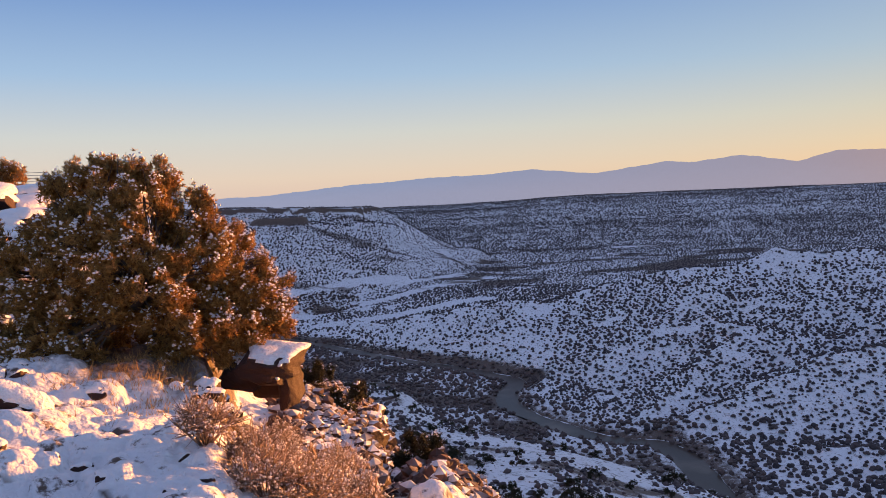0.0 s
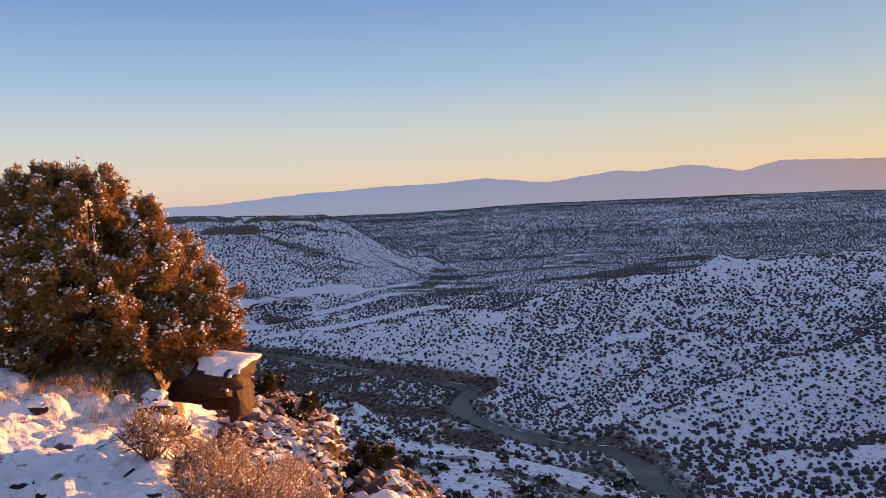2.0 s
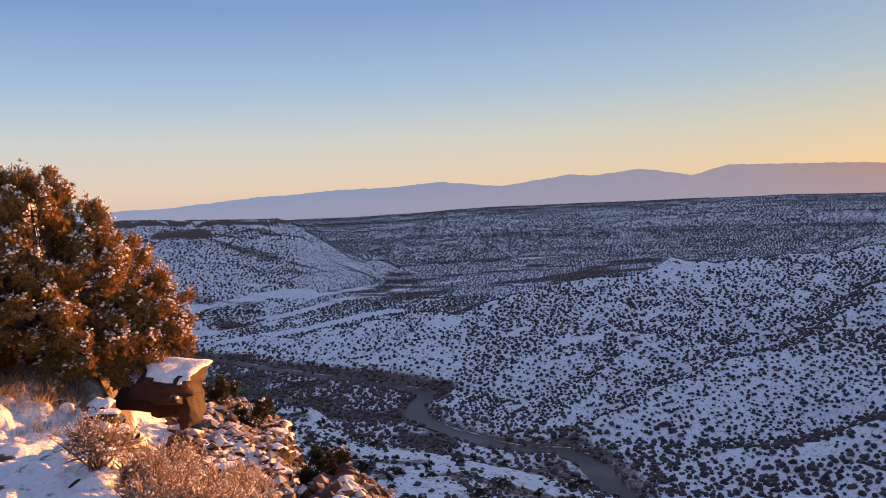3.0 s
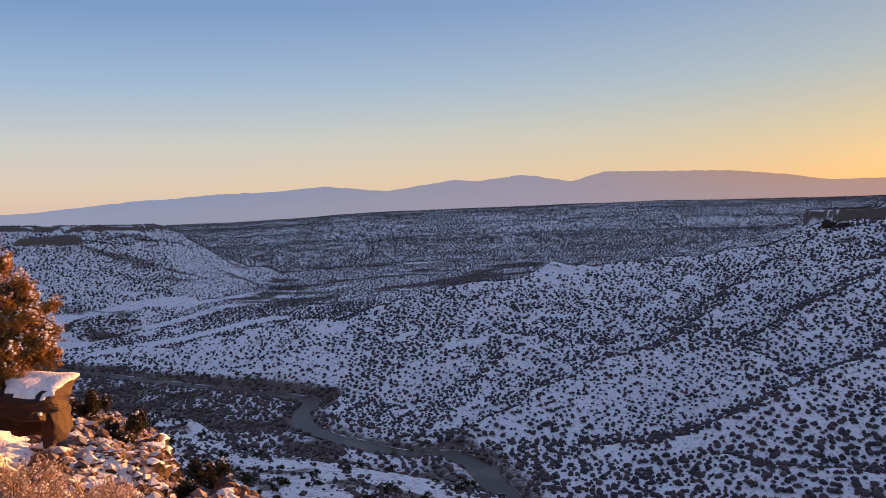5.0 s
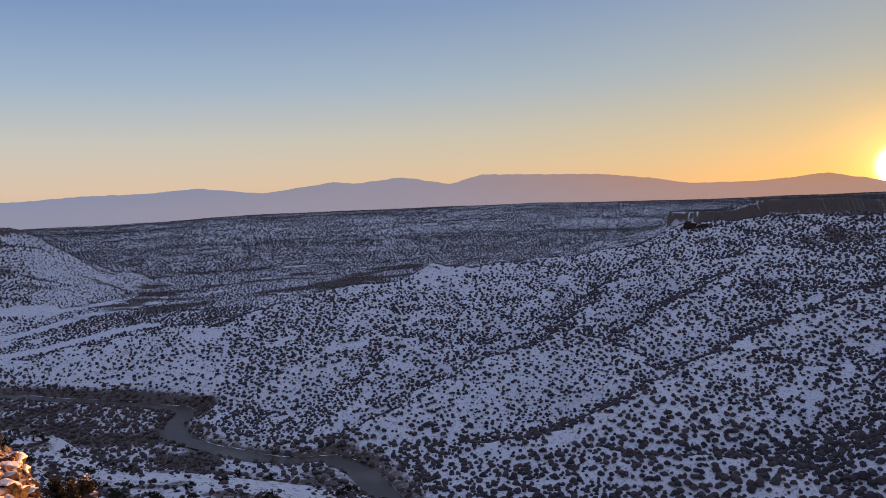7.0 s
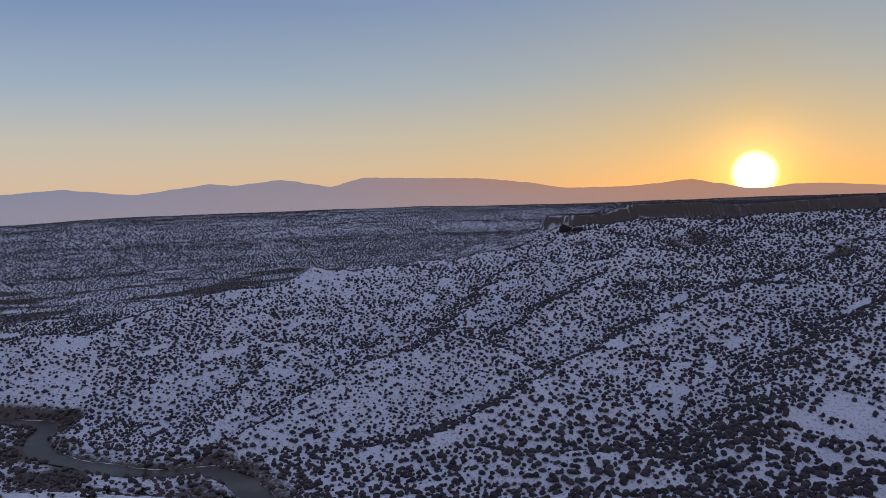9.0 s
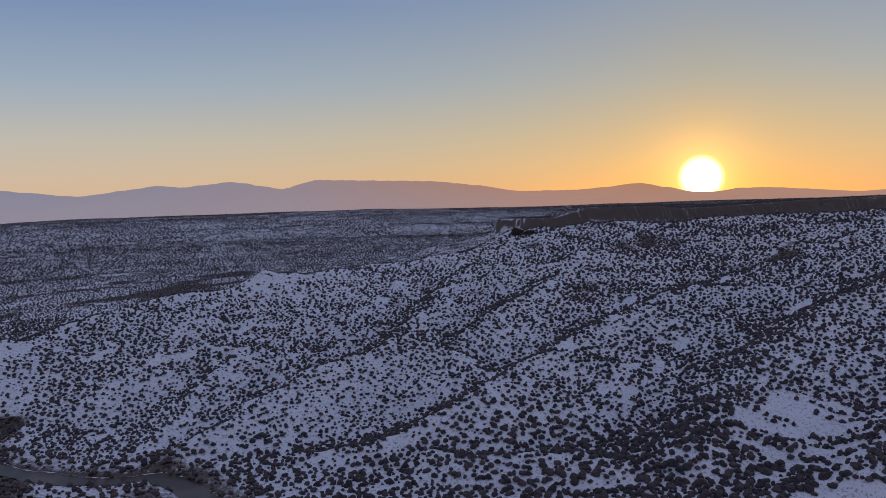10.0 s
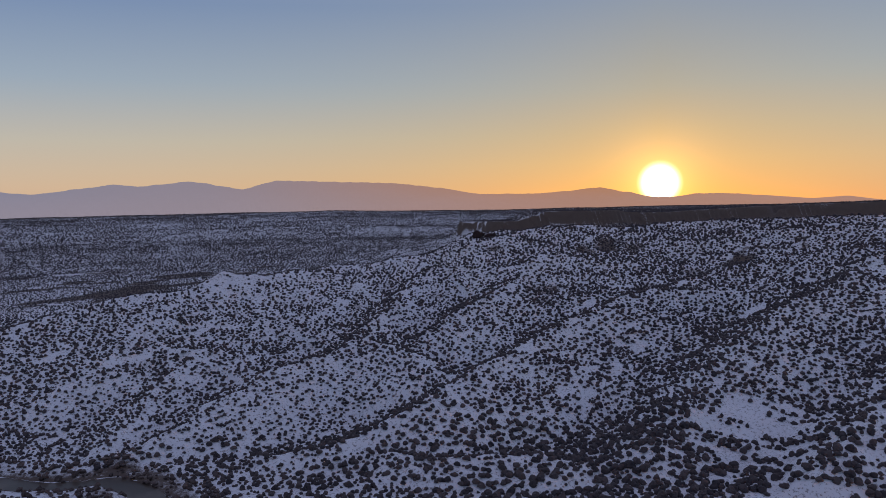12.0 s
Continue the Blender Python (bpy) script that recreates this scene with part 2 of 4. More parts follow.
M_RUBBLE = scrub_material("snowy_rubble", (0.035, 0.022, 0.019), (0.12, 0.062, 0.045), 0.85)
M_BARK = plain_material("juniper_bark", (0.06, 0.04, 0.03), (0.15, 0.105, 0.08), 0.9, 20)
M_TWIG = leaf_material("frosted_twig", (0.20, 0.14, 0.10), (0.58, 0.45, 0.37))
M_FROST = plain_material("frost", (0.62, 0.56, 0.52), (0.85, 0.80, 0.77), 0.7, 40)
M_STEEL = plain_material("weathered_rail_steel", (0.16, 0.15, 0.15), (0.28, 0.27, 0.26), 0.6)
M_WATER = water_material()
M_RIDGE = mountain_material()
M_GRASS = leaf_material("dry_grass", (0.26, 0.17, 0.07), (0.48, 0.34, 0.16))

# ---- the lie of the land ----
RIVER = [(-700, 1400), (-420, 1190), (-229, 1053), (-160, 985), (-98, 914), (-45, 859), (3, 817), (41, 776), (65, 745), (48, 700), (49, 655), (63, 622), (81, 590), (97, 565), (118, 547), (140, 540), (150, 512), (150, 477), (148, 440), (150, 390), (165, 330), (200, 270), (270, 215), (420, 150), (800, 60)]
RIVER_Z = -170.0


def along(X, Y, pts):
    """Distance to a line of points, the side (left: plus) and how far along, in points."""
    best = np.full(X.shape, 1e9)
    side, at = np.zeros(X.shape), np.zeros(X.shape)
    for i, (p, q) in enumerate(zip(pts[:-1], pts[1:])):
        dx, dy = q[0] - p[0], q[1] - p[1]
        t = np.clip(((X - p[0]) * dx + (Y - p[1]) * dy) / (dx * dx + dy * dy), 0, 1)
        ex, ey = X - p[0] - t * dx, Y - p[1] - t * dy
        d = np.hypot(ex, ey)
        near = d < best
        best = np.where(near, d, best)
        side = np.where(near, np.sign(dx * ey - dy * ex), side)
        at = np.where(near, i + t, at)
    return best, side, at


def ridge(X, Y, rows, slope, flat=0.0, cliff=0.0, rim=0.0):
    """A ridge along (azimuth, distance, height) rows: flat top, a cliff, then an even slope."""
    pts = [(r * math.sin(radians(a)), r * math.cos(radians(a))) for a, r, z in rows]
    d, side, at = along(X, Y, pts)
    z = np.interp(at, np.arange(len(rows)), [z for a, r, z in rows])
    d = d + rim * fbm(X / 130, Y / 130, 3, 41)
    z = z - cliff * step01(flat, flat + 10, d) - slope * np.maximum(d - flat - 5 * (cliff > 0), 0)
    if not cliff:
        return z
    return z, step01(flat - 6, flat, d) * (1.25 + 0.5 * fbm(X / 25, Y / 25, 3, 44)) * step01(flat + 13, flat + 6, d)


CREST = [(4, 800, -150), (9.2, 850, -105), (13.3, 900, -83), (19.3, 960, -84), (22.6, 1000, -73), (25.4, 1010, -76), (29.3, 1060, -67), (33, 1080, -67), (36.7, 1100, -55), (38.2, 1105, -44), (39.8, 1110, -31), (42, 1125, -26), (46, 1150, -25), (54, 1200, -26), (61, 1200, -22), (67, 1200, -20), (85, 1200, -20), (120, 1200, -20)]
SPURS = [
    [(33, 1080, -67), (29.2, 1000, -95), (26, 900, -113), (22.2, 810, -124), (19.4, 740, -131), (17.2, 680, -141), (14.1, 610, -159)],
    [(38.2, 1080, -60), (35, 930, -90), (33, 820, -106), (31.9, 760, -113), (29.6, 715, -121), (27.7, 690, -126), (25.6, 665, -127), (20, 610, -145), (15.5, 585, -160)],
    [(31.9, 760, -113), (34, 715, -119), (35.7, 690, -124), (37.7, 640, -132), (37, 590, -146)],
    [(57, 1020, -68), (52, 900, -91), (47, 790, -108), (43.4, 690, -119), (40.9, 650, -124), (38.8, 615, -129), (35.8, 570, -138), (31, 545, -150)],
    [(46, 1150, -30), (44, 1000, -64), (42, 880, -84), (39.5, 800, -98)],
    [(45, 500, -152), (40, 495, -155), (36, 500, -155), (32.9, 530, -155), (28.4, 535, -157), (24, 545, -161)],
    [(66, 1000, -58), (61, 800, -96), (56, 650, -127), (52, 520, -152)],
    [(13.3, 900, -83), (10, 800, -122), (7, 735, -152)],
    [(72, 800, -96), (67, 620, -132), (63, 500, -154)],
    [(19.3, 960, -84), (15.6, 830, -118), (12.5, 745, -140)],
    [(-8, 1090, -156), (-5.9, 1045, -150), (-3.1, 1000, -141), (0.6, 950, -127), (4.5, 930, -117), (9.2, 860, -105)],
]

PEAK = [[(22.4, 990, -68), (21.6, 900, -100), (21.0, 850, -118)], [(22.4, 990, -68), (24.6, 925, -96)], [(22.4, 990, -68), (19.3, 965, -86), (17.0, 940, -94)], [(22.4, 990, -68), (25.5, 1010, -74)]]


MESAS = [  # top rows, slope below, half width, cliff, unevenness of the rim
    ([(-40, 1800, 6), (-15, 1640, 4), (-9.5, 1600, -1), (-7.2, 1640, -4)], 0.43, 45, 10, 70),
    ([(-12.6, 1480, -17), (-10.5, 1490, -16)], 0.43, 14, 11, 16),
    ([(-6.6, 1600, -11), (-6.1, 1600, -13)], 0.43, 10, 12, 10),
    ([(42.6, 1790, -27), (44.6, 1800, -8.5), (47.4, 1830, -9), (49.2, 1960, -17), (53, 2040, -17), (58.5, 2080, -9), (66.6, 2100, -4), (80, 2100, 0), (120, 2100, 0)], 0.24, 95, 27, 60),
]


def height(X, Y, fine=True):
    """Height of the ground, and how bare of snow it is."""
    X, Y = np.asarray(X, float), np.asarray(Y, float)
    r = np.hypot(X, Y)
    az = np.degrees(np.arctan2(X, Y))
    wx, wy = X + 12 * fbm(X / 140, Y / 140, 3, 3), Y + 12 * fbm(X / 140, Y / 140, 3, 8)
    d, side, _ = along(X, Y, RIVER)
    far_side = side > 0
    # the far bank: terraces, then a plain that climbs to the skyline
    plain = np.interp(r, [600, 850, 1050, 1350, 1700, 2500, 3500, 4300, 4800], [-168, -163, -147, -128, -106, -75, -30, -2, 0])
    plain = plain + 5 * fbm(X / 300, Y / 300, 4, 5) + 7 * step01(1700, 3000, r) * fbm(X / 700, Y / 700, 3, 6)
    plain = plain + np.interp(az, [-15, -6, 0, 9, 17, 30, 40, 60], [-20, -24, -20, 0, 8, 8, -8, -12]) * step01(2600, 4300, r)
    bank = RIVER_Z + 2.0 + 6 * step01(20, 45, d) + 0.12 * np.maximum(d - 40, 0)
    z = np.minimum(plain, bank)
    # a crest with spurs that run down to the river, draws between them
    open_slope = step01(42, 58, az)
    hills = ridge(wx, wy, CREST, 0.27) - 0.02 * open_slope * np.maximum(r - 700, 0) * step01(1200, 900, r)
    parts = [hills] + [ridge(wx, wy, s, 0.44) for s in SPURS] + [ridge(X, Y, s, 0.66) for s in PEAK]
    hills = 2.5 * np.log(sum(np.exp(np.clip((q + 150) / 2.5, -60, 60)) for q in parts)) - 150
    gully = 1 - np.abs(fbm(wx / 95, wy / 95, 3, 12)) * 2
    on_peak = np.exp(-((X - 381) ** 2 + (Y - 915) ** 2) / 4500)
    hills = hills + (7.0 * gully - 5.0) * (1 - on_peak) + 2.2 * fbm(X / 28, Y / 28, 3, 15)
    hills = np.minimum(hills, RIVER_Z + 2 + 5 * step01(15, 40, d) + (0.35 + 0.25 * step01(9, 3, az)) * np.maximum(d - 22, 0))
    z = np.maximum(z, hills)
    cliffs = np.zeros(X.shape)
    for rows, slope, flat, drop, rim in MESAS:
        q, band = ridge(X, Y, rows, slope, flat, drop, rim)
        q = q + np.where(q < rows[0][2] - drop - 4, 7 * (gully - 0.6), 0)
        cliffs = np.where(q > z, band, cliffs)
        z = np.maximum(z, q)
    # the valley floor on this bank
    floor = RIVER_Z + 1.8 + 2.0 * fbm(X / 60, Y / 60, 3, 21) + 0.015 * d
    z = np.where(far_side, z, floor)
    z = np.where(d < 13, np.minimum(RIVER_Z - 2.0 + np.maximum(d - 5, 0) * 0.4, z), z)
    bare = np.where(far_side, 0.55 * step01(42, 15, d) * (1 - 0.7 * step01(35, 45, az)), (0.52 + 0.7 * fbm(X / 45, Y / 45, 4, 35)) * step01(300, 120, d)) + 0.5 * step01(800, 1050, r) * step01(2.2, 3.2, 3 * fbm(X / 90, Y / 40, 3, 33) + 1.8)
    # cliffs are bare rock; brown on the right far mesa stands for backlit shade
    bare = np.maximum(bare, np.where(far_side, np.maximum(cliffs, 0.6 * step01(1500, 1700, r) * step01(39, 49, az)), 0))
    # the canyon wall below the rim
    r_sil = np.interp(az, [-40, -7, -3, 1, 8, 20, 45], [430, 390, 340, 290, 262, 250, 240])
    e_sil = np.interp(az, [-40, -7.2, -4, -1.6, 1.2, 4, 8, 12, 17.7, 25, 40], [12, 12.4, 13.2, 15, 16.5, 16.9, 17.7, 18.8, 20.1, 23, 28])
    e = e_sil + 12 * np.maximum(1 - r / r_sil, 0) ** 1.3
    wall = EYE - np.minimum(r, r_sil) * np.tan(np.radians(e)) - 0.5 * np.maximum(r - r_sil, 0)
    rough_mid = step01(15, 120, r)
    wall = wall - 3.0 * np.maximum(26 - r, 0)
    wall = wall + rough_mid * (3.0 * fbm(X / 45, Y / 45, 4, 51) + 1.2 * np.abs(fbm(X / 9, Y / 9, 3, 52)))
    on_wall = (wall > z) & (az > -100) & (az < 110)
    z = np.where((az > -100) & (az < 110), np.maximum(z, wall), z)
    bare = np.where(on_wall, 0.2 + 0.5 * step01(0.0, 0.5, fbm(X / 14, Y / 14, 4, 57)), bare)
    # the rim where the camera stands
    xe = np.interp(Y, [-50, 0, 4, 7.5, 12, 20, 40], [12, -0.1, -1.3, -1.8, -3.2, -6, -14])
    xc = np.interp(Y, [-50, 0, 8, 12, 15, 18, 25, 28, 36, 62], [16, 2.2, 1.7, 1.4, 0.2, -1.5, -1.2, -2.6, -10.5, -26])
    xc = xc + 0.5 * fbm(X / 2.5, Y / 2.5, 3, 61)
    u = np.maximum(X - xe + 0.35 * fbm(X / 1.3, Y / 1.3, 3, 62), 0)
    top = 0.10 * np.clip(-X - 4, 0, 10) * step01(4, 12, Y) + 1.05 * np.exp(-((X + 9.8) ** 2 + (Y - 19) ** 2) / 16)
    slope = 0.12 * step01(0, 0.25, u) + 0.32 * u + 0.1 * u * u + 0.17 * np.maximum(Y - 14, 0) * step01(0, 2, u)
    rock = step01(0.2, 1.5, u) * step01(7, 11, Y) + step01(12, 15, Y) * step01(-14, -8, X) * 0.8
    rock = np.clip(rock, 0, 1)
    hump = 0.16 * fbm(X / 1.3, Y / 1.3, 3, 71) + pillows(X / 0.70, Y / 0.70, 72) * 0.15 + pillows(X / 0.25, Y / 0.25, 74) * 0.10 + pillows(X / 0.11, Y / 0.11, 77) * 0.045 - 0.08 + 0.012 * fbm(X / 0.1, Y / 0.1, 2, 73)
    crag = 0.28 * np.abs(fbm(X / 0.36, Y / 0.36, 2, 78)) + 0.55 * np.abs(fbm(X / 1.9, Y / 1.9, 4, 75)) + 0.22 * np.abs(fbm(X / 0.7, Y / 0.7, 3, 76))
    top = top + 3.4 * step01(36, 74, Y) * step01(-12, -22, X) + 0.185 * np.clip(-X - 1.3, 0, 4.0) * step01(22, 14, Y)
    e_cap = np.interp(az, [-20, -18, -15, -13, -11, -8, -5.6, -4.5, -3.4, -1, 2.3, 6, 30], [-12, 3, 9.6, 10.8, 11.6, 13.0, 14.4, 16.9, 18.7, 18.4, 20.6, 25, 36])
    r_cap = np.interp(az, [-4.5, -3.2], [20, 12])
    cap = EYE - r * np.tan(np.radians(e_cap)) - 0.06 * np.abs(r - r_cap) - 0.1 * np.maximum(r - r_cap, 0)
    cap = np.where((Y > 0) & (r > 2), cap, 99.0)
    rim_z = np.minimum(top - slope, cap) + hump * (1 - 0.6 * rock) + 0.6 * (crag - 0.15) * rock - 1.9 * np.maximum(X - xc, 0) - 0.9 * np.maximum(Y - 96, 0)
    rim_ok = rim_z > z
    z = np.maximum(z, rim_z)
    under_tree = np.exp(-((X + 2.6) ** 2 / 1.8 + (Y - 7.3) ** 2 / 0.9))
    bare = np.where(rim_ok, 0.22 + 0.10 * fbm(X / 0.9, Y / 0.9, 3, 79) + 0.42 * rock + 0.55 * under_tree, bare)
    return z, bare


def hump_of(X, Y, Z, s=32.0):
    """How far the ground stands over the mean of its surroundings."""
    return Z - (height(X + s, Y)[0] + height(X - s, Y)[0] + height(X, Y + s)[0] + height(X, Y - s)[0]) / 4


def ground_z(x, y):
    return float(height(np.array([x]), np.array([y]))[0][0])


def build_ground():
    az = np.radians(np.concatenate([np.arange(-180, -33, 3.0), np.arange(-33, 70, 0.28), np.arange(70, 180, 3.0)]))
    rr = np.concatenate([np.geomspace(0.02, 3, 40)[:-1], np.geomspace(3, 11, 250)[:-1], np.geomspace(11, 30, 110)[:-1], np.geomspace(30, 450, 150)[:-1], np.geomspace(450, 1300, 190)[:-1], np.geomspace(1300, 2150, 120)[:-1], np.geomspace(2150, 4780, 60)])
    A, R = np.meshgrid(az, rr)
    X, Y = R * np.sin(A), R * np.cos(A)
    Z, B = height(X, Y)
    # draws hold brown grass, knolls keep their snow
    far = (R > 440) & (R < 1700) & (A > radians(-20)) & (A < radians(72))
    hump = hump_of(X[far], Y[far], Z[far])
    B[far] += np.clip(-hump / 14, 0, 0.28) * (1 - 0.7 * step01(1150, 1300, R[far])) + 0.04 - np.clip(hump / 8, 0, 0.12) + 0.3 * step01(1200, 1350, R[far]) * step01(-3, 2, np.degrees(A[far]))
    m, n = X.shape
    verts = np.stack([X, Y, Z], -1).reshape(-1, 3)
    i = np.arange(m - 1)[:, None] * n
    j = np.arange(n)[None, :]
    jn = (j + 1) % n
    quads = np.stack([i + j, i + n + j, i + n + jn, i + jn], -1).reshape(-1, 4)[:, ::-1]
    me = mesh_of("ground", verts, quads, True)
    bare_at = me.attributes.new("bare", "FLOAT", "POINT")
    bare_at.data.foreach_set("value", B.ravel().astype(np.float32))
    me.materials.append(M_GROUND)
    return tagged(new("ground", me), "snow-dusted canyon land with brown soil showing through", "ground", kind="structure")


build_ground()


def build_river():
    pts = np.array(RIVER, float)
    t = np.linspace(0, len(pts) - 1, 240)
    c = np.stack([np.interp(t, np.arange(len(pts)), pts[:, k]) for k in (0, 1)], 1)
    for _ in range(6):
        c[1:-1] = (c[:-2] + 2 * c[1:-1] + c[2:]) / 4
    g = np.gradient(c, axis=0)
    nrm = np.stack([-g[:, 1], g[:, 0]], 1) / np.linalg.norm(g, axis=1)[:, None]
    w = np.interp(t, [0, 4, 7, 9, 11, 14, 23], [11, 11, 9, 12, 8, 11, 12])[:, None] * (1 + 0.3 * fbm(t * 3, t * 0 + 4, 3, 47))[:, None]
    verts = np.concatenate([np.c_[c + nrm * w, np.full(len(c), RIVER_Z)], np.c_[c - nrm * w, np.full(len(c), RIVER_Z)]])
    k = np.arange(len(c) - 1)
    me = mesh_of("river", verts, np.stack([k, k + len(c), k + len(c) + 1, k + 1], 1), True)
    me.materials.append(M_WATER)
    tagged(new("river", me), "grey winding river on the canyon floor", "river", kind="structure")
    rag = np.maximum(2.6 * fbm(t * 9, t * 0, 3, 46) - 0.35, 0.0)[:, None]
    e0, e1 = c + nrm * (w - 0.1 - rag), c + nrm * (w - 0.08 + rag * 0.6)
    verts = np.concatenate([np.c_[e0, np.full(len(c), RIVER_Z + 0.12)], np.c_[e1, np.full(len(c), RIVER_Z + 0.3)]])
    ice = mesh_of("ice_edge", verts, np.stack([k, k + 1, k + len(c) + 1, k + len(c)], 1)[:, ::-1], True)
    ice.materials.append(M_SNOW)
    tagged(new("ice_edge", ice), "thin white shelf of ice along the river bank", "ice", kind="structure")


build_river()


def build_mountains():
    top = [(-60, 0.2), (-40, 0.3), (-25, 0.5), (-16, 0.75), (-12, 0.88), (-6.4, 1.41), (-0.8, 1.7), (3.3, 1.76), (6.4, 2), (10.8, 1.53), (15.4, 2.11), (17.6, 1.98), (20.4, 2.3), (23.8, 1.67), (26, 2.25), (29.5, 2.11), (34.3, 1.94), (37.5, 1.54), (40.5, 1), (44.5, 0.94), (48.8, 1.26), (51.1, 0.84), (52.2, 0.5), (53.9, 0.48), (55.2, 0.68), (57.7, 0.61), (62.5, 0.14), (64.5, 0.26), (66.6, -0.08), (75, 0.1), (90, 0.1)]
    az = np.arange(-60, 90, 0.08)
    e = np.interp(az, [a for a, q in top], [q for a, q in top])
    for _ in range(12):
        e[1:-1] = (e[:-2] + e[1:-1] * 2 + e[2:]) / 4
    e = e + (0.05 * fbm(az / 1.2, az * 0 + 0.5, 3, 81) + 0.04 * fbm(az / 0.45, az * 0 + 2.5, 3, 86)) * np.clip(e, 0, 1)
    f = np.linspace(0, 1, 14)
    E, F = np.meshgrid(e, f)
    A = np.radians(np.meshgrid(az, f)[0])
    R = 4560 + 330 * F
    rough = fbm(np.degrees(A) / 1.6, F * 2.0, 4, 83)
    R = R + 60 * rough * np.sin(np.pi * F)
    Z = EYE - 30 + (4890 * np.tan(np.radians(E)) + 30) * F ** 0.8
    m, n = A.shape
    i, j = np.arange(m - 1)[:, None] * n, np.arange(n - 1)[None, :]
    quads = np.stack([i + j, i + j + 1, i + n + j + 1, i + n + j], -1).reshape(-1, 4)
    me = mesh_of("mountains", np.stack([R * np.sin(A), R * np.cos(A), Z], -1).reshape(-1, 3), quads, True)
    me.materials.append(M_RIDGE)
    return tagged(new("backdrop", me), "mountain range along the horizon with lavender haze painted into its colour", "mountains", kind="structure")


build_mountains()


# ---- scrub on the slopes ----
def ico(sub):
    bm = bmesh.new()
    bmesh.ops.create_icosphere(bm, subdivisions=sub, radius=1.0)
    v = np.array([q.co[:] for q in bm.verts])
    f = np.array([[w.index for w in q.verts] for q in bm.faces])
    bm.free()
    return v, f


def blob_templates(sub, count, rng, rough=0.35):
    """Lumpy rounded crowns, flattened below."""
    v, f = ico(sub)
    out = []
    for _ in range(count):
        lumps = rng.normal(size=(7, 3))
        lumps /= np.linalg.norm(lumps, axis=1)[:, None]
        near = np.clip((v @ lumps.T).max(1), 0, 1)
        w = v * (0.72 + 0.42 * near ** 3 + rough * (rng.random(len(v)) - 0.5))[:, None]
        w[:, 2] = np.where(w[:, 2] < 0, w[:, 2] * 0.5, w[:, 2])
        out.append(w)
    return out, f


def scatter(templates, faces, P, size, tall, rng):
    """Many small solids as one mesh."""
    n, k = len(P), len(templates[0])
    pick = rng.integers(0, len(templates), n)
    T = np.stack(templates)[pick]
    a = rng.random(n) * 2 * np.pi
    c, s = np.cos(a)[:, None], np.sin(a)[:, None]
    x = (T[..., 0] * c - T[..., 1] * s) * size[:, None] + P[:, 0:1]
    y = (T[..., 0] * s + T[..., 1] * c) * size[:, None] + P[:, 1:2]
    z = T[..., 2] * (size * tall)[:, None] + P[:, 2:3]
    V = np.stack([x, y, z], -1).reshape(-1, 3)
    F = (faces[None] + (np.arange(n) * k)[:, None, None]).reshape(-1, faces.shape[1])
    return V, F


def jitter_grid(rng, cell, r0, r1, a0, a1):
    g = np.arange(-r1, r1, cell)
    X, Y = np.meshgrid(g, g)
    X, Y = X.ravel() + cell * (rng.random(X.size) - 0.5) * 1.1, Y.ravel() + cell * (rng.random(X.size) - 0.5) * 1.1
    r, a = np.hypot(X, Y), np.degrees(np.arctan2(X, Y))
    ok = (r > r0) & (r <= r1) & (a > a0) & (a < a1)
    return X[ok], Y[ok]


def octa():
    v = np.array([[1, 0, 0], [0, 1, 0], [-1, 0, 0], [0, -1, 0], [0, 0, 1], [0, 0, -1]], float)
    f = np.array([[0, 1, 4], [1, 2, 4], [2, 3, 4], [3, 0, 4], [1, 0, 5], [2, 1, 5], [3, 2, 5], [0, 3, 5]])
    return v, f


def dome():
    """A blunt five-sided crown that is open towards the ground."""
    a = np.arange(5) * 2 * np.pi / 5
    v = np.concatenate([np.stack([np.cos(a), np.sin(a), a * 0 - 0.35], 1), np.stack([0.62 * np.cos(a + 0.5), 0.62 * np.sin(a + 0.5), a * 0 + 0.65], 1), [[0, 0, 0.9]]])
    f = [[k, (k + 1) % 5, 5 + k] for k in range(5)] + [[(k + 1) % 5, 5 + (k + 1) % 5, 5 + k] for k in range(5)] + [[5 + k, 5 + (k + 1) % 5, 10] for k in range(5)]
    return v, np.array(f)


def cone():
    v = np.array([[1, 0, -0.3], [0, 1, -0.3], [-1, 0, -0.3], [0, -1, -0.3], [0, 0, 1]], float)
    return v, np.array([[0, 1, 4], [1, 2, 4], [2, 3, 4], [3, 0, 4]])


